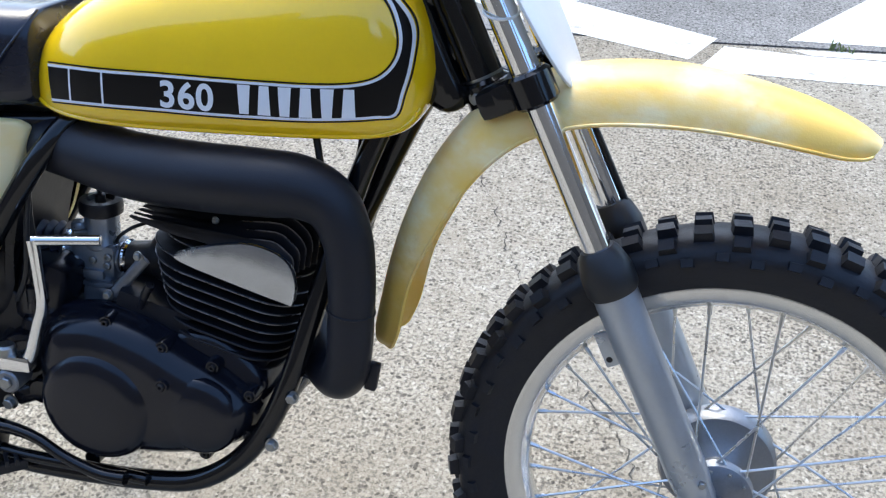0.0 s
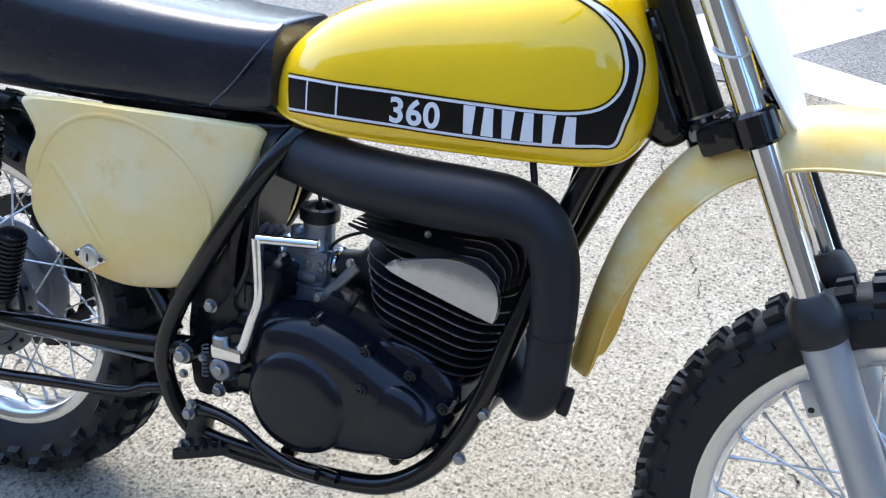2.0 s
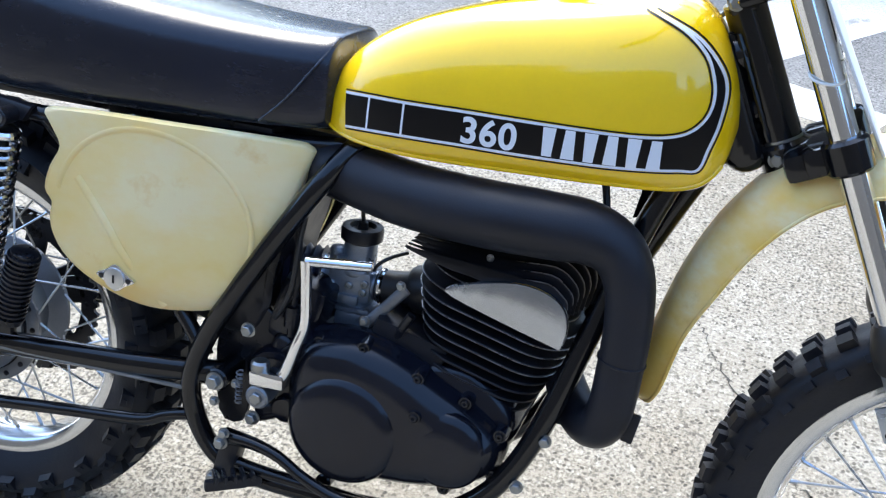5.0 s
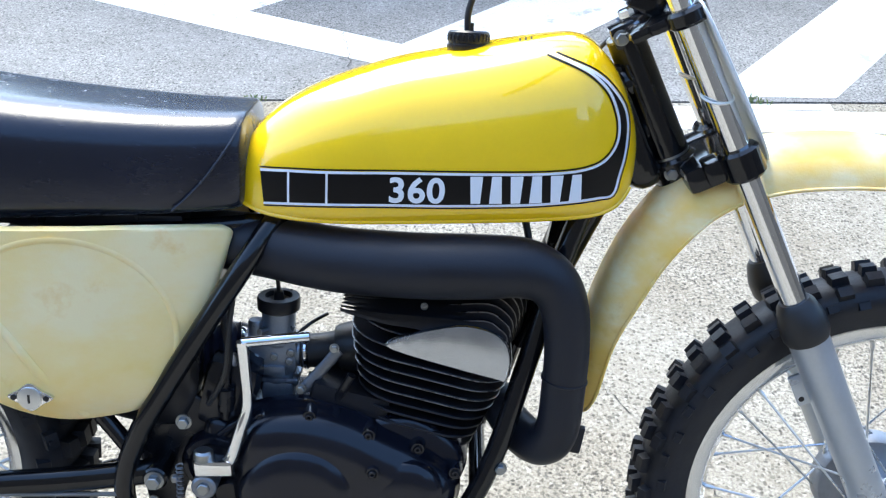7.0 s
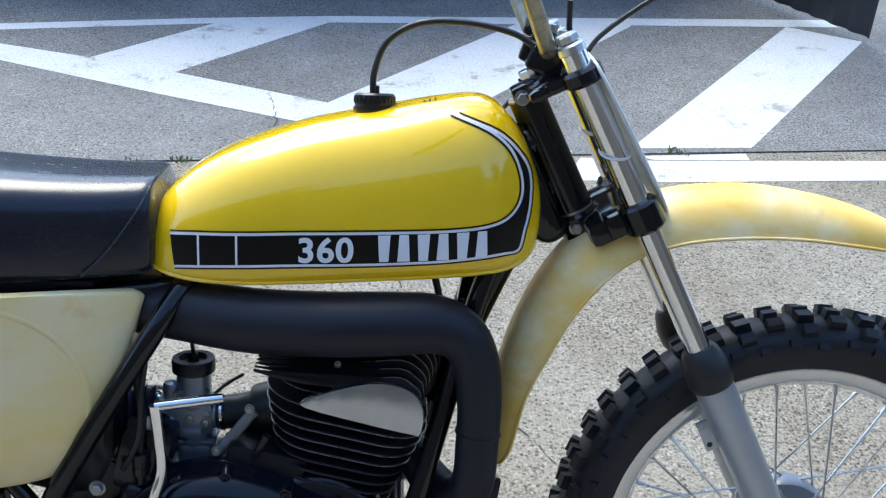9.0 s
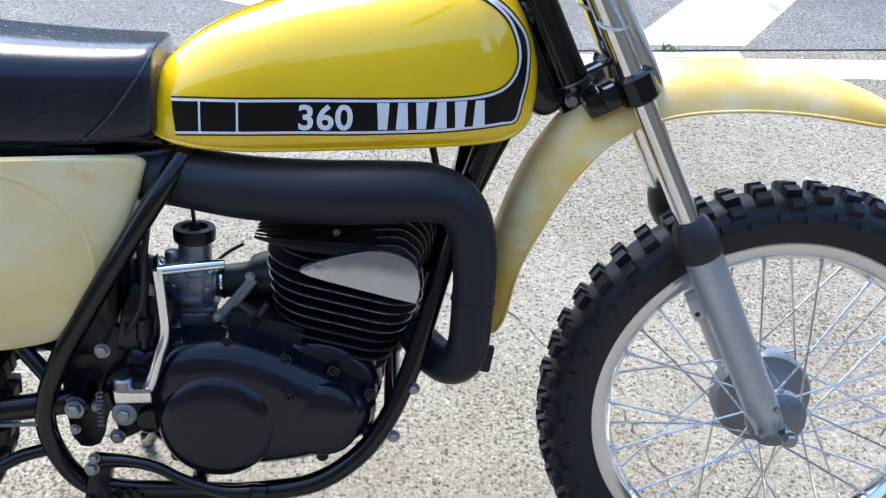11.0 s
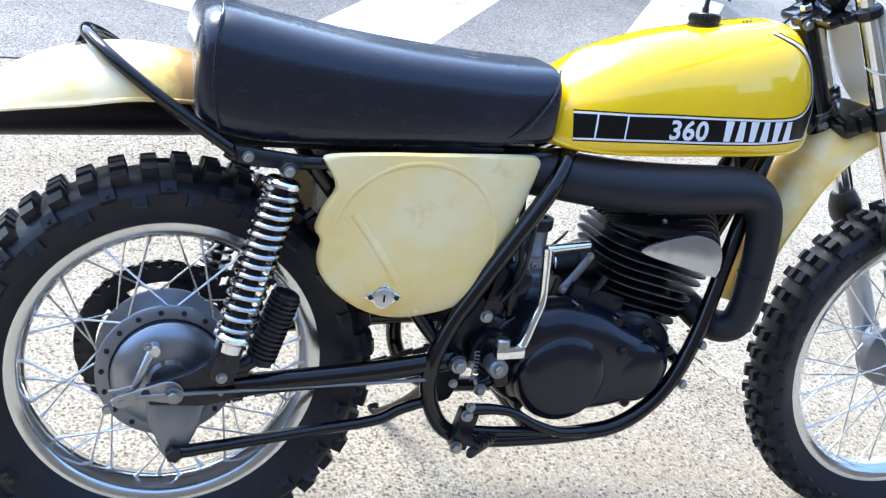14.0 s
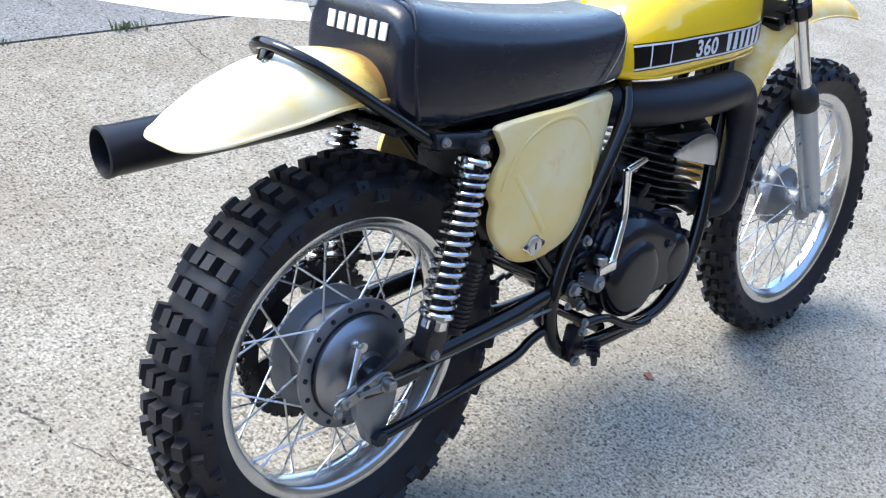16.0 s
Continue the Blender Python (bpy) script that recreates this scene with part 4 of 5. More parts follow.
for s in (-1, 1):
    cov = part("side_cover", panel(s), M["cover"], bike, "sun-yellowed cream plastic side panel", 50)
    part("ridge", tube([on_panel(s, -.365 + .140 * math.cos(a), .580 + .138 * math.sin(a), .0004) for a in np.radians(np.linspace(-8, 166, 18))], 0.0045, 8, 3, flat=0.35), M["cover"], cov)
    part("ridge", tube([on_panel(s, x, z, .0004) for x, z in ((-.470, .635), (-.43, .585), (-.39, .53), (-.345, .468))], 0.0065, 8, 4, flat=0.35), M["cover"], cov)
    dia = smooth([(-.438, .503), (-.424, .512), (-.408, .523), (-.392, .512), (-.378, .503), (-.392, .494), (-.408, .483), (-.424, .494)], 3, True)
    badge = part("fastener_plate", stack(dia, [(s * .134, 0.0), (s * .1425, 0.0), (s * .1435, 0.002)]), M["chrome"], cov, "bright metal fastener plate")
    if s < 0:
        bm = lathe([(0.0155, 0.0), (0.0155, -0.003), (0.0135, -0.0038), (0.002, -0.0038)], 20, c=(-.408, -.1435, .503))
        part("fastener", bm, M["alu"], cov)
        part("fastener_slot", block((-.408, -.1476, .503), (0.003, 0.001, 0.012), 0), M["satin"], cov)
        for dx in (-.021, .021):
            part("fastener_hole", lathe([(0.004, 0), (0.004, -0.0012), (0.002, -0.0015)], 12, c=(-.408 + dx, -.1435, .503)), M["satin"], cov)

# Exhaust.
pp = [(-.42, -.010, .690), (-.30, -.014, .690), (-.20, -.026, .692), (-.12, -.052, .694), (-.02, -.080, .690), (.08, -.096, .693), (.16, -.102, .698), (.215, -.102, .699), (.252, -.102, .683), (.272, -.102, .645), (.279, -.101, .590), (.279, -.100, .535), (.277, -.098, .482), (.268, -.090, .449), (.248, -.070, .436), (.222, -.045, .446), (.198, -.015, .468), (.19, .0, .475)]
pr = [.032, .036, .038, .041, .0425, .0425, .0415, .0385, .0342, .031, .0295, .029, .029, .029, .029, .028, .026, .026]
ex = part("exhaust_pipe", tube(pp, pr, 24, 6), M["pipe"], bike, "matt black high-level expansion chamber exhaust", 60)
part("weld", tube([(.279 + .0295 * math.cos(a), -.1005 + .0295 * math.sin(a), .548 - .002 * math.cos(a)) for a in np.linspace(0, 2 * math.pi, 25)[:-1]], 0.0016, 6, 1, closed=True), M["pipe"], ex)
part("pipe_tab", block((.305, -.085, .452), (.016, .010, .040), .003, (0, 8, 0)), M["pipe"], ex, "small black bracket")
part("pipe_spring", tube([(.196, -.060, .420), (.215, -.068, .424), (.240, -.074, .436)], .0026, 8, 4), M["satin"], ex)
part("silencer", lathe([(0.030, 0.0), (0.037, 0.012), (0.037, 0.44), (0.0385, 0.445), (0.0385, 0.453), (0.0345, 0.455), (0.033, 0.445), (0.033, 0.43), (0.024, 0.428), (0.022, 0.40), (0.016, 0.395), (0.014, 0.30), (0.006, 0.30)], 36), M["pipe"], bike, "black tubular silencer with open end").matrix_basis = Matrix.Translation((-0.592, 0.098, 0.724)) @ (Vector((-0.455, 0.041, -0.043)).to_track_quat("Y", "Z").to_matrix().to_4x4())
part("exhaust_link", tube([(-.40, -.010, .69), (-.46, 0.02, .700), (-.53, .072, .716), (-.596, .098, .724)], [.034, .026, .024, .029], 16, 5), M["pipe"], bike, "black exhaust joining pipe")

# Frame: mirrored pairs of tubes.
frame_ = hub_of("frame", bike, "glossy black tubular steel frame")
CRADLE = [(.330, -.018, .880), (.305, -.030, .800), (.270, -.052, .700), (.232, -.075, .560), (.200, -.092, .440), (.168, -.100, .358), (.128, -.104, .300), (.070, -.106, .258), (.0, -.106, .242), (-.10, -.106, .234), (-.205, -.106, .234), (-.262, -.108, .256), (-.295, -.110, .310), (-.302, -.112, .370), (-.280, -.110, .440), (-.245, -.110, .505), (-.195, -.109, .590), (-.147, -.103, .668), (-.124, -.089, .705), (-.107, -.068, .731), (-.090, -.042, .748)]
for s in (1, -1):
    part("cradle_tube", tube([(x, s * y, z) for x, y, z in CRADLE], 0.0145, 12, 5), M["frame"], frame_)
    part("seat_rail", tube([(-.10, s * -.050, .728), (-.25, s * -.074, .717), (-.45, s * -.112, .706), (-.62, s * -.112, .702), (-.66, s * -.105, .712)], 0.012, 12, 4), M["frame"], frame_)
    part("rear_strut", tube([(-.285, s * -.104, .400), (-.345, s * -.092, .470), (-.44, s * -.100, .590), (-.535, s * -.114, .698)], 0.0115, 12, 2), M["frame"], frame_)
    part("shock_plate", stack([(-.648, .700), (-.560, .692), (-.548, .714), (-.652, .724)], [(s * .118, 0.003), (s * .120, 0), (s * .132, 0), (s * .134, 0.003)]), M["satin"], frame_)
part("spine", tube([(.345, 0, .925), (.20, 0, .86), (.0, 0, .80), (-.15, 0, .74)], 0.022, 14, 3), M["frame"], frame_)
part("gusset", stack([(.352, .905), (.318, .935), (.262, .780), (.250, .700), (.292, .715), (.322, .790), (.372, .838)], [(-.012, .002), (-.010, 0), (.010, 0), (.012, .002)]), M["frame"], frame_)
part("down_tube", tube([(.372, 0, .868), (.318, 0, .770), (.262, 0, .640), (.225, 0, .55)], 0.017, 14, 3), M["frame"], frame_)
part("cross_tube", rod((-.10, -.09, .244), (-.10, .09, .244), 0.012), M["frame"], frame_)
part("cross_tube", rod((.175, -.09, .372), (.175, .09, .372), 0.012), M["frame"], frame_)
bolt((.178, -.1085, .338), 1.15)
bolt((.204, -.1035, .412), 1.10)
bolt((-.060, -.118, .247), 0.7)
part("grab_loop", tube([(-.650, -.118, .712), (-.72, -.110, .755), (-.785, -.096, .797), (-.830, -.070, .828), (-.853, -.034, .843), (-.859, 0, .847), (-.853, .034, .843), (-.830, .070, .828), (-.785, .096, .797), (-.72, .110, .755), (-.650, .118, .712)], 0.0095, 12, 5), M["frame"], bike, "black steel loop over the rear mudguard")
part("loop_bracket", block((-.860, .004, .834), (.016, .016, .026), .003, (0, 28, 0)), M["frame"], bike)
bolt((-.868, -.004, .824), 0.7)

# Swingarm, shocks, brake linkage.
arm = hub_of("swingarm", bike, "black tubular steel swingarm")
for s in (-1, 1):
    part("arm_tube", tube([(-.255, s * .100, .380), (-.40, s * .112, .362), (-.62, s * .114, .338)], 0.0185, 14, 3, flat=0.8), M["frame"], arm)
    part("axle_plate", stack([(-.600, .372), (-.595, .322), (-.66, .306), (-.745, .308), (-.752, .338), (-.69, .362), (-.655, .384)], [(s * .106, .002), (s * .108, 0), (s * .118, 0), (s * .120, .002)]), M["satin"], arm)
    part("adjuster", stack(smooth([(-.792, .326), (-.750, .341), (-.724, .350), (-.704, .347), (-.696, .332), (-.704, .317), (-.724, .315), (-.752, .318), (-.788, .306), (-.798, .314)], 3, True), [(s * .121, 0), (s * .125, 0), (s * .126, .001)]), M["zinc"], arm, "flat grey steel chain adjuster plate")
    part("adjuster_hole", lathe([(.007, 0), (.007, -.0006), (.003, -.0006)], 14, c=(-.752, s * .1265, .331)), M["satin"], arm)
    part("adjuster_screw", rod((-.806, s * .121, .331), (-.770, s * .121, .338), .0042, 8), M["zinc"], arm)
bolt((-.711, -.127, .329), 1.7)
bolt((-.806, -.122, .304), 1.0)
bolt((-.786, -.124, .316), 0.7)
part("pivot_boss", rod((-.258, -.124, .379), (-.258, .124, .379), .017, 18), M["frame"], arm)
bolt((-.258, -.124, .379), 1.6)


def shock(s):
    top, low = Vector((-.578, s * .150, .700)), Vector((-.647, s * .146, .375))
    d = (low - top).normalized()
    sh = hub_of("shock_absorber", bike, "rear shock absorber with chrome coil spring")
    part("shock_body", rod(top + d * .02, low - d * .02, .0125, 16), M["satin"], sh)
    u = d.orthogonal().normalized()
    v = d.cross(u)
    a0, a1, turns = top + d * .028, top + d * .262, 14.5
    pts = []
    for k in range(int(turns * 14)):
        a = 2 * math.pi * k / 14
        t = k / (turns * 14)
        t = t * 0.86 + 0.14 * t**2 if t < 1 else t
        pts.append(a0.lerp(a1, t) + (u * math.cos(a) + v * math.sin(a)) * .0255)
    part("spring", tube(pts, .0044, 8, 1), M["spring"], sh, "bright chrome coil spring")
    part("spring_seat", rod(a0 - d * .012, a0, .026, 24), M["chrome"], sh)
    bm = rod(a1, a1 + d * .012, .029, 24)
    rod(a1 + d * .012, a1 + d * .032, .022, 24, bm)
    part("spring_collar", bm, M["chrome"], sh, "bright lower spring collar")
    part("shock_foot", block(low - d * .028, (.040, .034, .062), .006, (0, math.degrees(math.atan2(-d.x, -d.z)), 0)), M["satin"], sh)
    part("shock_eye", rod((top.x, s * .132, top.z), (top.x, s * .163, top.z), .0125, 18), M["satin"], sh)
    part("shock_eye", rod((low.x, s * .128, low.z), (low.x, s * .162, low.z), .015, 18), M["satin"], sh)
    for p in (top, low):
        o = bolt((p.x, s * .162, p.z), 1.05, sh, (0, 0, 0 if s < 0 else 180))
    r0, r1 = Vector((-.556, s * .138, .508)), Vector((-.590, s * .138, .388))
    e = (r1 - r0).normalized()
    ribs = [(0.0, .014), (.003, .020)]
    for k in range(14):
        q = .008 + k * .0078
        ribs += [(q, .0195), (q + .0008, .0235), (q + .0036, .0235), (q + .0044, .0195)]
    ribs += [(.122, .020), (.125, .014)]
    part("reservoir", tube([r0 + e * q for q, _ in ribs], [r for _, r in ribs], 20, 1), M["satin"], sh, "ribbed black gas reservoir")
    part("reservoir_link", tube([(r1.x - .005, s * .138, r1.z + .010), (r1.x - .03, s * .140, r1.z - .004), (low.x + .012, s * .142, low.z + .020)], .013, 10, 3), M["satin"], sh)


shock(-1)
shock(1)
bolt((-.634, -.136, .711), 1.0)
part("brake_rod", tube([(-.768, -.128, .326), (-.60, -.126, .337), (-.30, -.120, .352)], .0032, 8, 2), M["zinc"], bike, "thin bright brake rod")
part("torque_arm", tube([(-.702, -.100, .216), (-.66, -.108, .226), (-.50, -.110, .254), (-.385, -.108, .272), (-.345, -.106, .290), (-.31, -.106, .302), (-.284, -.100, .305)], [.012, .010, .0095, .0095, .0095, .0095, .009], 10, 4), M["frame"], bike, "black brake torque arm")
ta = part("anchor", stack(smooth([(-.744, .318), (-.700, .322), (-.664, .318), (-.664, .272), (-.674, .242), (-.688, .212), (-.703, .204), (-.718, .212), (-.730, .240), (-.744, .270)], 3, True), [(-.078, 0), (-.094, 0), (-.097, .004)]), M["cast"], rw, "grey brake anchor lug")
ta.location = (-RX, 0, -RZ)
part("anchor_bolt", rod((-.702, -.096, .218), (-.702, -.118, .218), .0135, 6), M["satin"], bike, "large black anchor bolt")
lv = part("brake_lever", tube([(-.741, -.094, .392), (-.752, -.100, .370), (-.772, -.108, .325), (-.800, -.112, .308)], [.009, .0066, .006, .006], 10, 4, flat=0.6), M["alu"], bike, "short aluminium brake cam lever")
part("lever_boss", rod((-.740, -.080, .388), (-.740, -.101, .388), .0095, 16), M["alu"], lv)
bolt((-.752, -.104, .398), 0.8)
bolt((-.640, -.118, .330), 0.8)

# Engine: cases, covers, finned cylinder and head, tilted forward.
eng = hub_of("engine", bike, "black air-cooled two-stroke single engine")
CASE = smooth([(-.205, .43), (-.185, .455), (-.13, .438), (-.06, .438), (.02, .462), (.09, .470), (.150, .425), (.158, .385), (.130, .330), (.085, .285), (.0, .268), (-.10, .272), (-.165, .305), (-.200, .360)], 4, True)
part("crankcase", stack(CASE, [(.115, .02), (.105, .004), (.09, 0), (-.060, 0), (-.075, .004), (-.082, .012)]), M["engine"], eng, "black cast crankcase", 45)
COVER = smooth([(-.160, .370), (-.159, .425), (-.140, .464), (-.106, .479), (-.056, .483), (.000, .470), (.048, .447), (.095, .425), (.135, .398), (.148, .372), (.140, .340), (.112, .315), (.050, .292), (-.02, .281), (-.09, .281), (-.135, .303), (-.155, .335)], 4, True)
part("clutch_cover", stack(COVER, [(-.066, -.004), (-.084, -.004), (-.087, -.001), (-.096, .001), (-.105, .005), (-.113, .011), (-.119, .018), (-.1235, .026), (-.126, .035), (-.127, .045)]), M["engine"], eng, "black clutch cover with broad rounded shoulders", 60)
# The broad clutch dome and the low swelling in front of it.
part("clutch_dome", lathe([(.084, -.108), (.0825, -.117), (.079, -.1245), (.0735, -.1305), (.066, -.1345), (.055, -.1366), (.038, -.1378), (.001, -.1383)], 72, c=(-.066, 0, .357)), M["engine"], eng, "broad round clutch housing", 60)
part("ignition_cover", lathe([(.058, -.108), (.056, -.116), (.051, -.1215), (.043, -.1252), (.031, -.1276), (.016, -.1286), (.001, -.1288)], 48, c=(.076, 0, .364)), M["engine"], eng, "", 60)
for x, z, y in ((-.118, .466, -.104), (-.053, .476, -.108), (.026, .453, -.108), (.034, .409, -.131), (.092, .432, -.100), (.144, .398, -.100), (.142, .336, -.100), (.078, .297, -.100), (-.128, .293, -.100)):
    part("screw_tower", lathe([(.0105, -.070), (.0100, y + .006), (.0088, y), (.0066, y), (.0062, y + .004)], 16, c=(x, 0, z)), M["engine"], eng)
    part("case_screw", lathe([(.0056, y + .006), (.0056, y - .001), (.0045, y - .003), (.0024, y - .003), (.0024, y + .001)], 12, c=(x, 0, z)), M["satin"], eng)
part("case_rib", tube([(-.150, -.075, .448), (-.176, -.078, .428), (-.192, -.080, .396), (-.190, -.080, .362)], .008, 10, 4), M["engine"], eng)
part("kick_housing", lathe([(.046, -.060), (.045, -.084), (.041, -.090), (.034, -.0915), (.030, -.088), (.018, -.088), (.016, -.094), (.001, -.094)], 40, c=(-.186, 0, .385)), M["engine"], eng, "round black kick shaft housing")
part("mount_lug", tube([(-.165, -.075, .345), (-.190, -.085, .334), (-.207, -.088, .327)], .015, 12, 3, flat=0.7), M["engine"], eng)
part("shaft_boss", rod((-.165, -.07, .345), (-.165, -.098, .345), .020, 20), M["engine"], eng)
part("breather_spigot", tube([(-.02, -.070, .488), (-.012, -.078, .505), (.000, -.082, .528)], .006, 10, 3), M["satin"], eng)
TILT_DEG = 12.5
cyl = hub_of("cylinder", bike, "finned black cylinder and head")
cyl.matrix_basis = pose(.103, 0, .447, 0, TILT_DEG, 0)


def fin(a, b, x0, z, thick, r):
    """A rounded-rectangle cooling fin."""
    bm = bmesh.new()
    o = []
    for cx, cy, q in ((a - r, b - r, 0), (-a + r, b - r, 1), (-a + r, -b + r, 2), (a - r, -b + r, 3)):
        for k in range(8):
            t = (q + k / 7) * math.pi / 2
            o.append((cx + r * math.cos(t), cy + r * math.sin(t)))
    rings = []
    for zz, e in ((z, .0008), (z + .0008, 0), (z + thick - .0008, 0), (z + thick, .0008)):
        rings.append([bm.verts.new((x0 + x * (1 - e / a), y * (1 - e / b), zz)) for x, y in o])
    ring_faces(bm, rings)
    return bm


def fin_with_edge(a, b, x0, z, r, worn=True):
    part("cooling_fin", fin(a, b, x0, z, .0034, r), M["fin"], cyl)
    # Only the upper fins get the bright rim that paints their edge highlight.
    if not worn:
        return
    rim = [(x0 + sx * (a - r) + (r + .0002) * math.cos(t), sy * (b - r) + (r + .0002) * math.sin(t), z + .0017) for sx, sy, q in ((1, 1, 0), (-1, 1, 1), (-1, -1, 2), (1, -1, 3)) for t in ((q + k / 6) * math.pi / 2 for k in range(7))]
    part("fin_edge", tube(rim, .0008, 6, 1, closed=True), M["fin_edge"], cyl, "bare worn metal edge, lightened to carry its glint")


part("cylinder_base", block((-.005, 0, .474), (.110, .150, .052), .012, (0, TILT_DEG, 0)), M["fin"], eng, "black cylinder base")
part("barrel", tube([(.009, 0, -.03), (-.012, 0, .04), (-.035, 0, .12), (-.05, 0, .19)], [.062, .062, .066, .05], 32, 3), M["engine"], cyl)
for k in range(8):
    u = k / 7
    z = -.0155 + k * .0163
    fin_with_edge(.079 + .032 * u, .080 + .018 * u, -.011 - .010 * u, z, .050 + .010 * u, k > 3)
for k in range(3):
    z = .1149 + k * .0163
    fin_with_edge(.111 - .007 * k, .094 - .010 * k, -.024 - .002 * k, z, .055)
for k, y in enumerate((-.093, -.082, -.071, -.059, -.046, -.032, -.016, .004, .026, .050, .070, .086)):
    drop, reach = (abs(y) / .09) ** 1.6 * .042, (.095 - abs(y)) * .30
    top = smooth([(-.155, .150), (-.148, .162 - drop * .3), (-.118, .174 - drop * .6), (-.070, .194 - drop), (-.015, .214 - drop), (.030, .228 - drop), (.050 + reach * .6, .222 - drop), (.062 + reach, .196 - drop * .6), (.066 + reach, .150)], 3)
    bm = stack([tuple(p) for p in top], [(y - .0019, .001), (y - .001, 0), (y + .001, 0), (y + .0019, .001)])
    part("head_fin", bm, M["fin"], cyl)
    # Pale line along the crest: bare metal with the glint in its colour.
    part("fin_edge", tube([(px, y, pz + .0004) for px, pz in top[2:-2]], .0010, 6, 1), M["fin_edge"], cyl, "bare worn metal edge, lightened to carry its glint")
HEAD_PLATE = [(.0485, .588), (.083, .602), (.136, .615), (.175, .611), (.1995, .595), (.2075, .568), (.203, .541), (.190, .5415), (.128, .556), (.054, .576)]
to_cyl = cyl.matrix_basis.inverted()
HP = [(v.x, v.z) for v in (to_cyl @ Vector((x, 0, z)) for x, z in smooth(HEAD_PLATE, 3, True))]
part("head_plate", stack(HP, [(-.0955, 0), (-.0995, 0), (-.1015, .0012), (-.102, .003)]), M["plate_alu"], cyl, "flat brushed aluminium head plate")
part("gearbox_hump", block((-.170, .0, .480), (.075, .15, .105), .022, (0, 14, 0)), M["engine"], eng)
part("breather_valve", tube([(-.168, -.084, .455), (-.168, -.084, .468), (-.168, -.084, .470), (-.168, -.084, .500), (-.168, -.084, .502), (-.166, -.084, .530)], [.006, .006, .0115, .0115, .0055, .005], 14, 1), M["satin"], eng, "black breather valve")
part("breather_hose", tube([(-.166, -.084, .528), (-.163, -.083, .556), (-.170, -.078, .60), (-.172, -.07, .65)], .0055, 8, 4), M["hose"], eng)
part("spark_plug", rod((-.04, 0, .19), (-.04, 0, .225), .010, 12), M["zinc"], cyl)
o = bolt((-.050, -.076, .176), 0.6, cyl)
part("intake_stub", tube([(-.078, .0, .522), (-.062, .0, .523), (-.030, .0, .528), (-.020, .0, .530), (.03, .0, .54)], [.0235, .024, .0255, .034, .036], 20, 3), M["hose"], eng, "black rubber intake stub")
part("head_stay", tube([(-.068, -.060, .492), (-.046, -.056, .518), (-.022, -.050, .548)], .0082, 12, 3, flat=0.5), M["cast"], eng, "flat grey steel stay")
bolt((-.070, -.066, .496), 0.9, eng)
bolt((-.026, -.060, .556), 0.8, eng)

# Carburettor.
carb = hub_of("carburettor", bike, "grey cast slide carburettor")


def upright(prof, c, seg=28, tilt=0):
    bm = lathe(prof, seg)
    bmesh.ops.transform(bm, matrix=pose(*c, 90, tilt, 0), verts=bm.verts)
    return bm


CX, CY = -.110, -.001
carb.location = (0, 0, -.040)
part("carb_body", upright([(.019, .525), (.024, .530), (.025, .575), (.027, .578), (.027, .584), (.024, .588), (.0235, .622), (.026, .624), (.026, .630)], (CX, CY, 0)), M["carb"], carb)
part("float_bowl", upright([(.012, .492), (.022, .496), (.027, .506), (.028, .524), (.031, .526), (.031, .531)], (CX, CY, 0)), M["carb"], carb)
part("choke_column", upright([(.0115, .570), (.0115, .606), (.0095, .610), (.004, .611)], (CX - .030, CY - .008, 0), 18), M["carb"], carb)
part("carb_cap", upright([(.027, .624), (.0295, .626), (.0300, .640), (.0285, .644), (.019, .6445), (.017, .638), (.008, .638), (.0065, .650), (.004, .652)], (CX, CY, 0), 36), M["satin"], carb, "ribbed black mixing-chamber cap")
part("bellmouth", rod((CX - .048, CY, .562), (CX + .034, CY, .562), .0215, 24), M["carb"], carb)
part("mixing_chamber", block((CX - .004, CY, .562), (.064, .050, .046), .007), M["carb"], carb)
part("clamp_band", rod((CX + .035, CY, .5625), (CX + .043, CY, .563), .0262, 28), M["chrome"], carb, "bright chrome hose clamp")
part("clamp_band", rod((CX - .056, CY, .562), (CX - .046, CY, .562), .0300, 28), M["chrome"], carb, "bright chrome hose clamp")
for dx, z in ((-.029, .560), (-.003, .563), (.020, .570), (.018, .557)):
    part("jet_screw", lathe([(.0058, 0), (.0058, -.004), (.0045, -.005), (.003, -.005), (.003, -.002)], 12, c=(CX + dx, CY - .024, z)), M["zinc"], carb)
part("bowl_flange", block((CX, CY, .5275), (.062, .056, .008), .003), M["carb"], carb)
part("bowl_side", block((CX + .002, CY - .004, .510), (.046, .050, .030), .008), M["carb"], carb)
for dx in (-.026, .026):
    for dy in (-.023, .023):
        part("bowl_screw", upright([(.0035, .519), (.0035, .5345), (.002, .535)], (CX + dx, CY + dy, 0), 10), M["zinc"], carb)
part("drain_plug", upright([(.006, .482), (.008, .484), (.008, .492)], (CX, CY, 0), 6), M["zinc"], carb)
part("idle_screw", rod((CX - .014, CY - .018, .600), (CX - .020, CY - .042, .606), .004, 10), M["zinc"], carb)
part("float_arm_cover", block((CX - .004, CY - .026, .5425), (.034, .008, .014), .003), M["carb"], carb)
part("vent_tube", tube([(CX + .026, CY - .012, .588), (CX + .034, CY - .014, .600), (CX + .050, CY - .008, .612), (CX + .066, CY + .01, .616)], .0026, 8, 5), M["hose"], carb, "thin black vent tube")
part("air_boot", tube([(CX - .053 - k * .0060, CY - k * .0012, .522) for k in range(16)], [.032 if k % 2 else .039 for k in range(16)], 24, 2), M["boot"], bike, "ribbed blue-black rubber air boot")
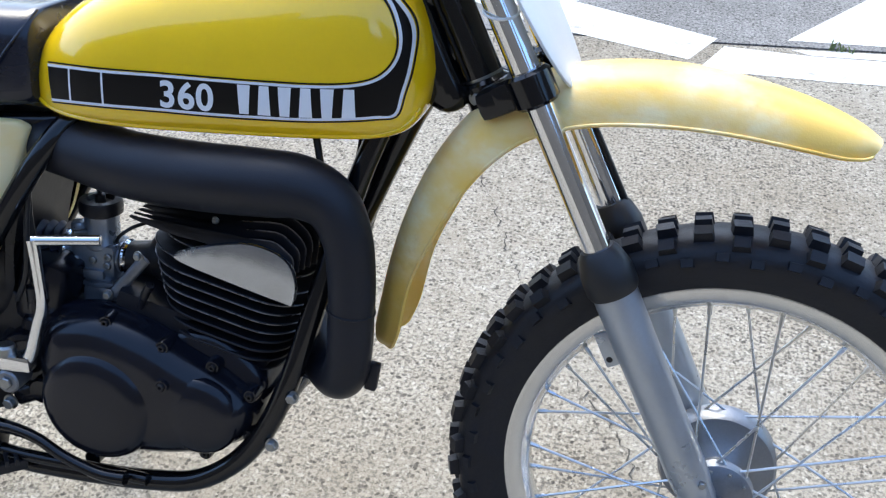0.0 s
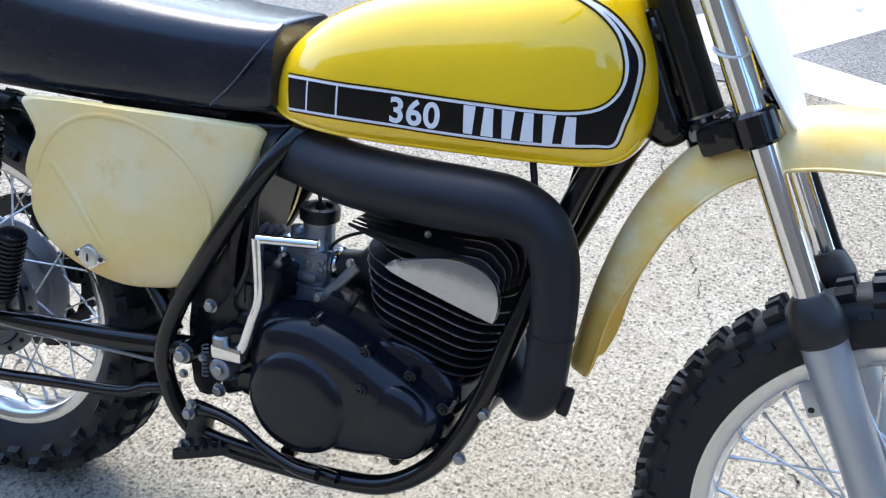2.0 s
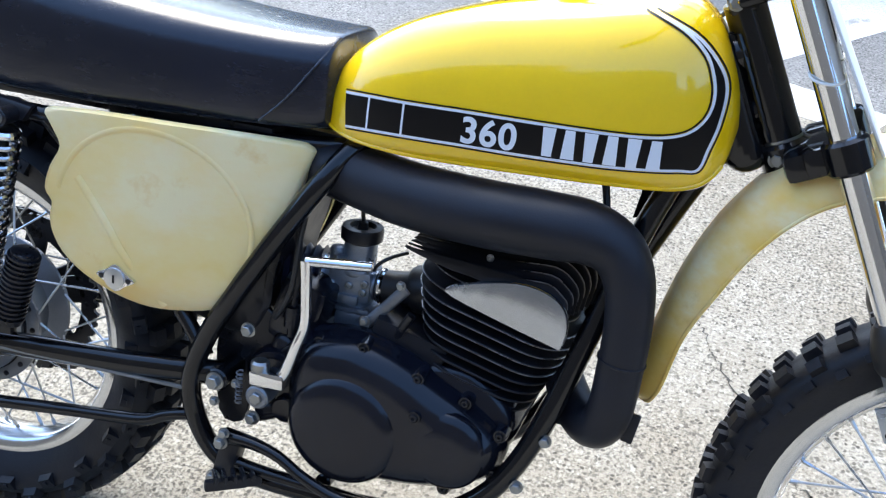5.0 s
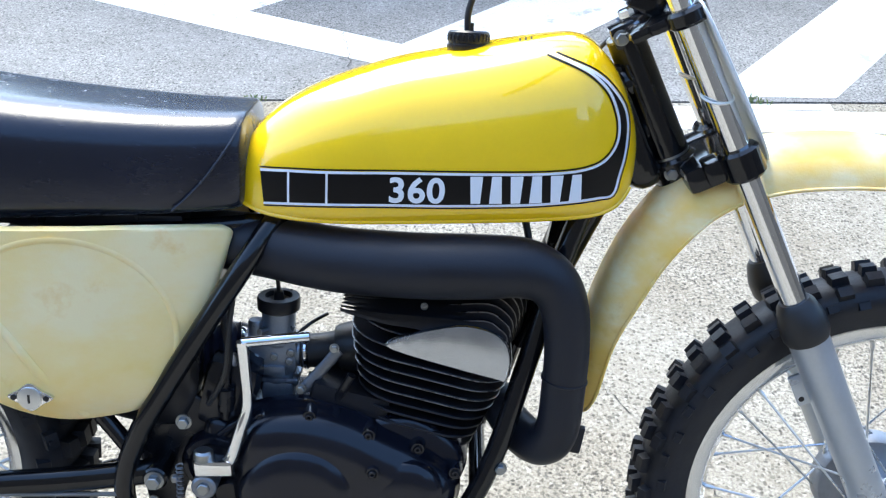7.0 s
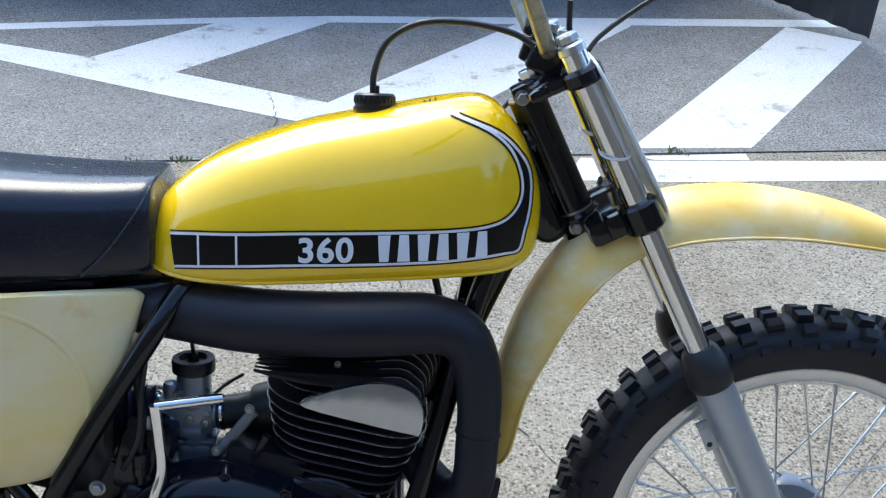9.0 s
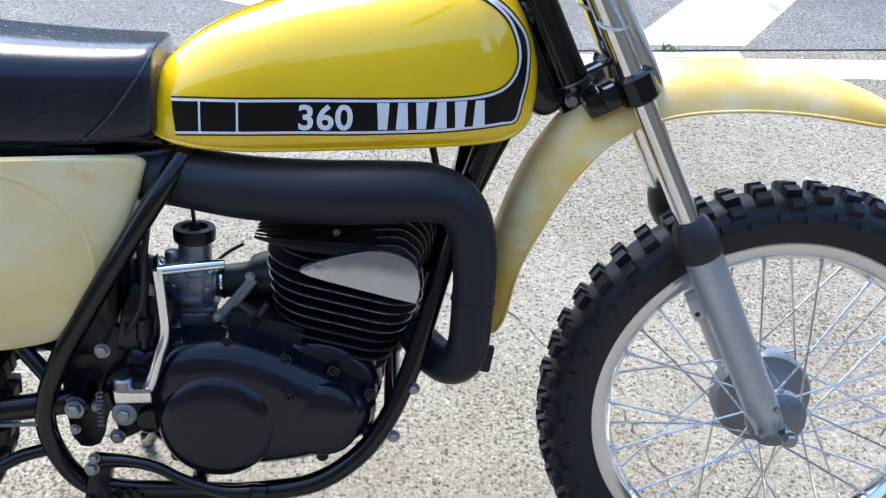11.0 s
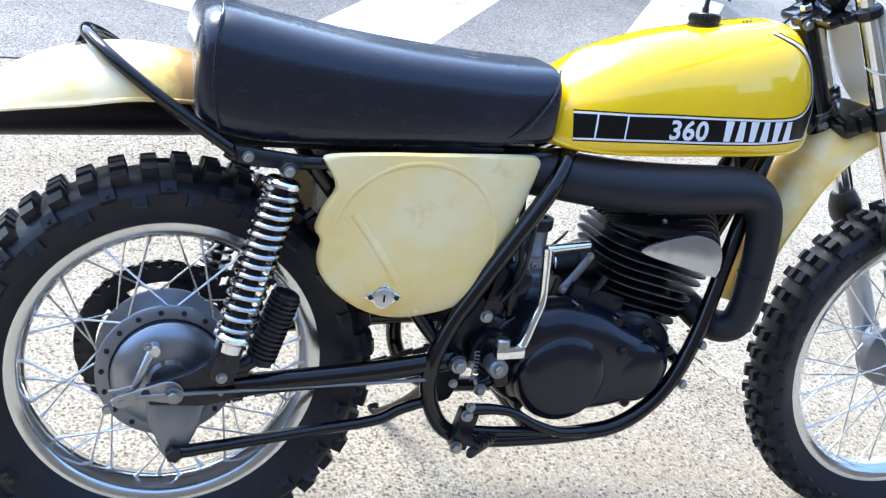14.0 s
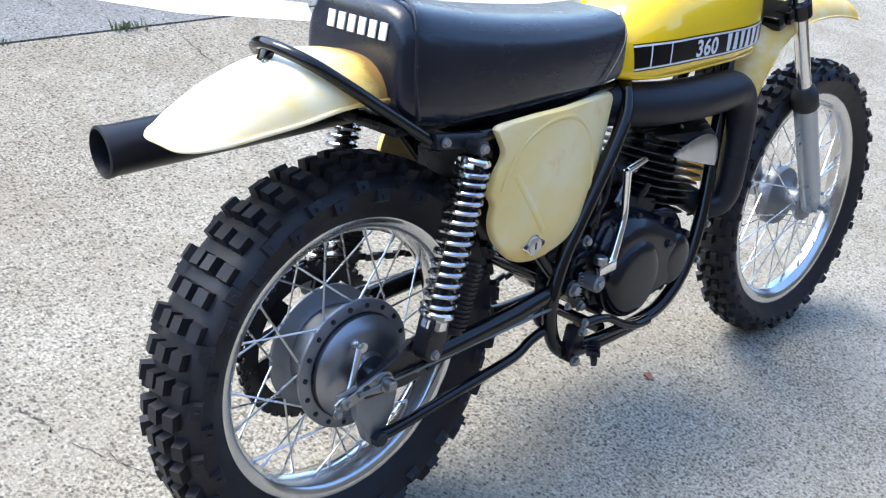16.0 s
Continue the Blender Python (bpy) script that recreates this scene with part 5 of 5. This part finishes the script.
part("air_box", stack(smooth([(-.180, .69), (-.186, .62), (-.205, .54), (-.215, .47), (-.27, .43), (-.46, .50), (-.49, .62), (-.47, .69), (-.26, .69)], 3, True), [(-.075, .01), (-.068, 0), (.068, 0), (.075, .01)]), M["satin"], bike, "black plastic air box")
part("throttle_cable", tube([(CX, CY, .610), (CX - .003, CY - .004, .640), (CX - .02, CY + .01, .69), (-.10, -.02, .74), (.1, .03, .78), (.28, .05, .93), (.36, .03, 1.03)], .0030, 8, 5), M["hose"], bike, "black throttle cable")
part("fuel_hose", tube([(.215, -.055, .752), (.222, -.060, .725), (.226, -.062, .690), (.20, -.05, .66)], .0048, 8, 5), M["hose"], bike, "black fuel hose")
part("drain_hose", tube([(CX + .004, CY - .016, .452), (CX + .026, CY - .024, .456), (CX + .040, CY - .024, .476), (CX + .048, CY - .02, .500)], .0028, 8, 5), M["hose"], bike, "black overflow hose")
part("drain_hose", tube([(-.150, -.097, .66), (-.158, -.102, .60), (-.165, -.102, .53), (-.19, -.092, .48)], .004, 8, 5), M["hose"], bike, "black overflow hose")

# Kick starter.
kick = hub_of("kick_starter", bike, "polished kick starter lever")
part("kick_boss", rod((-.190, -.098, .376), (-.190, -.135, .376), .017, 20), M["cast"], kick)
part("kick_nut", rod((-.190, -.134, .376), (-.190, -.140, .376), .009, 6), M["zinc"], kick)
part("kick_block", block((-.176, -.128, .408), (.050, .022, .022), .004, (0, -4, 0)), M["chrome"], kick)
part("kick_cap", upright([(.012, .0), (.013, .002), (.013, .012), (.010, .015)], (-.190, -.128, .416), 18), M["zinc"], kick)
part("kick_arm", tube([(-.160, -.128, .412), (-.152, -.128, .425), (-.140, -.127, .466), (-.1315, -.125, .498), (-.1335, -.124, .540), (-.1375, -.123, .588)], [.0095, .0088, .0078, .0074, .0074, .0082], 12, 5), M["chrome"], kick, "bright polished lever arm")
part("kick_pedal", rod((-.139, -.123, .586), (-.054, -.101, .590), .0070, 14), M["chrome"], kick, "folding foot bar")

# Footrest, brake pedal and the bracketry behind the engine.
peg = hub_of("footrest", bike, "black serrated steel footrest")
part("peg_bracket", block((-.232, -.120, .262), (.030, .030, .070), .005, (0, 12, 0)), M["satin"], peg)
bm = block((-.215, -.160, .246), (.060, .012, .016), .004, (0, 0, 40))
block((-.200, -.146, .246), (.060, .012, .016), .004, (0, 0, 40), bm)
for k in range(5):
    block((-.228 + k * .010, -.168 + k * .008, .257), (.005, .026, .010), .001, (0, 0, 40), bm)
part("peg", bm, M["satin"], peg)
part("brake_pedal", tube([(-.236, -.128, .300), (-.19, -.134, .304), (-.15, -.138, .298), (-.11, -.140, .278), (-.06, -.140, .262), (-.02, -.140, .262)], [.012, .009, .008, .008, .009, .010], 10, 5), M["frame"], bike, "black brake pedal arm")
part("pedal_return", tube([(-.236, -.124, .262), (-.18, -.126, .258), (-.10, -.122, .255), (.0, -.118, .250)], .009, 10, 4), M["frame"], bike, "black lower pedal brace")
for p, s in (((-.236, -.140, .296), 1.25), ((-.232, -.140, .312), 1.0), ((-.246, -.138, .236), 1.35), ((-.219, -.110, .462), 1.3), ((-.207, -.106, .327), 1.3), ((-.233, -.112, .376), 0.8), ((-.261, -.118, .344), 0.9)):
    bolt(p, s)
part("mount_plate", stack(smooth([(-.285, .440), (-.225, .478), (-.195, .455), (-.190, .37), (-.226, .345), (-.243, .29), (-.282, .30)], 3, True), [(-.058, .002), (-.060, 0), (-.066, 0), (-.068, .002)]), M["satin"], bike, "black rear engine mount plate")
part("return_spring", tube([(-.226 + .0045 * math.cos(k * .9), -.116 + .0045 * math.sin(k * .9), .400 - k * .0009) for k in range(60)], .0012, 6, 1), M["cast"], bike, "small grey return spring")

# Fork, clamps, steering, number plate.
fork = hub_of("front_fork", bike, "telescopic fork with chrome tubes and silver sliders")
A, B = Vector((.366, 0, 1.059)), Vector((.726, 0, .352))
fd = (B - A).normalized()
fp = Vector((-fd.z, 0, fd.x))


def at(k, y, out=0.0):
    p = A + fd * k + fp * out
    return Vector((p.x, y + FY, p.z))


HEAD = -.070


def lathe_cap(y):
    """A round fork cap with a hexagon on it."""
    bm = rod(at(.002, y), at(.016, y), .0178, 24)
    return rod(at(-.010, y), at(.002, y), .0140, 6, bm)


for s in (-1, 1):
    y = s * .080 + .006
    part("fork_tube", rod(at(.012, y), at(.50, y), .0168, 28, edge=.1), M["chrome"], fork, "bright chrome stanchion")
    part("fork_cap", lathe_cap(y), M["alu"], fork)
    bm = tube([at(.475, y), at(.50, y), at(.56, y), at(.70, y), at(.765, y), at(.80, y)], [.0265, .0270, .0265, .0255, .0250, .016], 24, 3)
    part("slider", bm, M["slider"], fork, "satin silver fork slider")
    bm = tube([at(.440, y), at(.446, y), at(.462, y), at(.470, y), at(.492, y), at(.498, y)], [.020, .025, .0295, .0315, .0315, .029], 24, 1)
    part("dust_seal", bm, M["hose"], fork, "black rubber dust seal")
    part("axle_lug", block(at(.775, y), (.044, .034, .050), .008, (0, -27, 0)), M["slider"], fork)
    bolt(at(.760, y - .020, .016), .7, fork)
    bolt(at(.790, y - .020, -.016), .7, fork)
    part("guard_lug", block(at(.565, y, -.032), (.022, .006, .046), .0025, (0, -27, 0)), M["slider"], fork)
    part("lug_hole", rod(at(.578, y - .0034, -.036), at(.578, y + .0034, -.036), .0042, 12), M["satin"], fork)
for nm, k, h in (("lower_clamp", .240, .040), ("upper_clamp", .045, .021)):
    bm = bmesh.new()
    for s in (-1, 1):
        rod(at(k - h / 2, s * .080 + .006), at(k + h / 2, s * .080 + .006), .0265, 24, bm)
    block(at(k + h * .1, .006, -.034), (.074, .150, h * .85), .010, (0, -27, 0), bm)
    for s in (-1, 1):
        block(at(k, s * .060, -.022), (.050, .040, h * .8), .007, (0, -27, 0), bm)
    part(nm, bm, M["frame"], fork, "glossy black cast fork clamp")
part("clamp_boss", rod(at(.222, .010, HEAD), at(.262, .010, HEAD), .031, 24), M["frame"], fork)
for k, o in ((.239, -.080), (.050, -.076)):
    part("clamp_ear", block(at(k, .004, o + .006), (.034, .036, .030), .006, (0, -27, 0)), M["frame"], fork)
    bolt(at(k, -.014, o), 1.2, fork)
for s in (-1, 1):
    bolt(at(.240, s * .052 - .018, -.034), 1.0, fork)
part("head_tube", rod(at(.050, .010, HEAD), at(.222, .010, HEAD), .0245, 28), M["frame"], frame_)
part("stem_nut", rod(at(.022, .010, HEAD + .012), at(.034, .010, HEAD + .012), .010, 6), M["chrome"], fork)
for k in (.054, .220):
    part("bearing_cup", rod(at(k - .004, .010, HEAD), at(k + .004, .010, HEAD), .0245, 28), M["zinc"], fork)
for s in (-1, 1):
    part("tie", tube([at(.150, s * .080 + .006) + Vector((.0195 * math.cos(a), .0195 * math.sin(a), .006 * math.sin(a))) for a in np.linspace(0, 2 * math.pi, 17)[:-1]], .0016, 6, 1, closed=True), M["tie"], fork, "clear plastic cable tie")
NP = smooth([(-.080, .112), (0, .120), (.080, .112), (.100, .090), (.102, .04), (.094, -.03), (.076, -.085), (.048, -.118), (0, -.128), (-.048, -.118), (-.076, -.085), (-.094, -.03), (-.102, .04), (-.100, .090)], 4, True)
bm = stack([tuple(p) for p in NP], [(.0, .002), (-.001, 0), (-.0035, 0), (-.0045, .002)])
np_ = part("number_plate", bm, M["plate"], bike, "blank white oval number plate")
pc = at(.142, 0, .024)
np_.matrix_basis = Matrix.Translation(pc) @ Matrix(((0, -fp.x, -fd.x, 0), (1, 0, 0, 0), (0, -fp.z, -fd.z, 0), (0, 0, 0, 1))) @ pose(0, 0, 0, -4, 0, 0)
bars = hub_of("handlebar", bike, "braced steel motocross handlebar")
part("bar", tube([(.345, 0, 1.045), (.345, -.055, 1.045), (.338, -.085, 1.058), (.300, -.130, 1.140), (.268, -.195, 1.200), (.240, -.285, 1.225), (.19, -.40, 1.235)], .011, 14, 5), M["bare"], bars, "worn steel bar")
part("bar", tube([(.345, 0, 1.045), (.345, .055, 1.045), (.338, .085, 1.058), (.300, .130, 1.140), (.268, .195, 1.200), (.240, .285, 1.225), (.19, .40, 1.235)], .011, 14, 5), M["bare"], bars, "worn steel bar")
for s in (-1, 1):
    bm = block((.345, s * .042, 1.030), (.044, .026, .032), .005, (0, 20, 0))
    block((.347, s * .042, 1.056), (.044, .026, .016), .005, (0, 20, 0), bm)
    part("bar_clamp", bm, M["frame"], bars, "black handlebar clamp")
    for dx in (-.016, .016):
        part("clamp_bolt", rod((.347 + dx, s * .042, 1.060 - dx * .3), (.349 + dx, s * .042, 1.074 - dx * .3), .006, 6), M["zinc"], bars)
    part("grip", tube([(.235, s * .325, 1.231), (.19, s * .40, 1.235), (.15, s * .455, 1.236)], .016, 14, 3), M["hose"], bars, "black rubber grip")
for s in (-1, 1):
    part("weld_bead", tube([at(.085 + k * .011, .010 + s * .0215, HEAD - .013) for k in range(13)], [.0042 if k % 2 else .0030 for k in range(13)], 8, 1), M["frame"], frame_, "lumpy weld bead")
part("head_box", stack(smooth([(.300, .945), (.330, .930), (.372, .848), (.392, .806), (.368, .786), (.338, .800), (.318, .838), (.300, .890)], 3, True), [(-.030, .012), (-.026, .004), (-.018, 0), (.030, 0), (.040, .010)]), M["frame"], frame_, "black boxed steering-head gusset")
part("head_gusset", stack([(.296, .940), (.330, .945), (.385, .850), (.355, .815), (.312, .850)], [(-.012, .003), (-.009, 0), (.009, 0), (.012, .003)]), M["frame"], frame_)
part("clutch_cable", tube([(.40, .02, 1.02), (.42, .02, 1.055), (.47, .00, 1.10), (.53, -.02, 1.14)], .0035, 8, 5), M["hose"], bike, "black control cable")
part("brake_cable", tube([(.385, .05, 1.10), (.395, .06, 1.03), (.46, .075, .90), (.56, .075, .72), (.66, .085, .52), (.73, .060, .36)], .004, 8, 5), M["hose"], bike, "black front brake cable")


# Mudguards.
def mudguard(rows, across=15):
    """Rows of crown x, crown z, drop x, drop z, half width: a moulded channel section."""
    bm = bmesh.new()
    q = smooth(rows, 5)
    sides = []
    for off in (0.0, 0.003):
        g_ = []
        for cx, cz, dx, dz, w in q:
            r = []
            for k in range(across):
                u = -1 + 2 * k / (across - 1)
                f = abs(u) ** 2.6
                lip = 0.004 if abs(u) == 1 else 0
                r.append(bm.verts.new((cx + dx * f - off * dx / max(1e-6, math.hypot(dx, dz)) * -1, math.copysign(w * (1 - (1 - abs(u)) ** 1.35), u) * (1 + lip), cz + dz * f + off * dz / max(1e-6, math.hypot(dx, dz)))))
            g_.append(r)
        sides.append(g_)
    top, low = sides
    n, m = len(q), across
    for i in range(n - 1):
        for j in range(m - 1):
            bm.faces.new((top[i][j], top[i + 1][j], top[i + 1][j + 1], top[i][j + 1]))
            bm.faces.new((low[i][j], low[i][j + 1], low[i + 1][j + 1], low[i + 1][j]))
        for j in (0, m - 1):
            bm.faces.new((top[i][j], low[i][j], low[i + 1][j], top[i + 1][j]))
    for i in (0, n - 1):
        for j in range(m - 1):
            bm.faces.new((top[i][j], top[i][j + 1], low[i][j + 1], low[i][j]))
    return bm


FRONT_ROWS = [(.290, .466, .010, .004, .014), (.289, .469, .020, .002, .027), (.288, .477, .029, -.002, .038), (.288, .492, .034, -.005, .047), (.292, .52, .037, -.010, .053), (.307, .60, .036, -.018, .060), (.328, .672, .042, -.026, .064), (.358, .738, .040, -.036, .066), (.400, .795, .034, -.044, .068), (.455, .836, .022, -.050, .068), (.53, .862, .010, -.054, .068), (.62, .871, .0, -.054, .068), (.70, .864, -.004, -.048, .066), (.775, .848, -.008, -.040, .061), (.83, .828, -.012, -.028, .050), (.858, .812, -.012, -.012, .032)]
REAR_ROWS = [(-.58, .780, .004, -.040, .080), (-.66, .815, .002, -.048, .086), (-.72, .829, .0, -.056, .090), (-.79, .835, -.002, -.064, .093), (-.86, .827, -.005, -.069, .093), (-.92, .806, -.005, -.058, .087), (-.965, .782, -.005, -.043, .078), (-.997, .762, -.004, -.029, .066), (-1.014, .750, -.003, -.020, .053), (-1.024, .741, -.002, -.012, .040), (-1.0285, .735, -.001, -.006, .026), (-1.030, .7315, 0, -.002, .012)]


def rolled_edges(guard, rows, material, r):
    """The thickened lip along the lower edges and round the ends."""
    rim = [(cx + dx, w + .001, cz + dz) for cx, cz, dx, dz, w in rows]
    part("rolled_edge", tube(rim + [mirror(p) for p in rim[::-1]], r, 8, 5, closed=True), material, guard)


ff = part("front_mudguard", mudguard(FRONT_ROWS), M["front_fender"], bike, "long yellowed cream plastic front mudguard", 60)
ff.location = (0, FY, 0)
rolled_edges(ff, FRONT_ROWS, M["front_fender"], .0020)
rolled_edges(part("rear_mudguard", mudguard(REAR_ROWS), M["fender"], bike, "upswept yellowed cream plastic rear mudguard", 60), REAR_ROWS, M["fender"], .0034)
part("mudguard_stay", block((-.70, 0, .775), (.16, .09, .010), .003, (0, 6, 0)), M["satin"], bike)
part("side_stand", tube([(-.20, .112, .250), (-.222, .190, .160), (-.255, .275, .084), (-.262, .300, .087)], [.011, .010, .010, .013], 12, 4), M["frame"], bike, "black steel side stand")
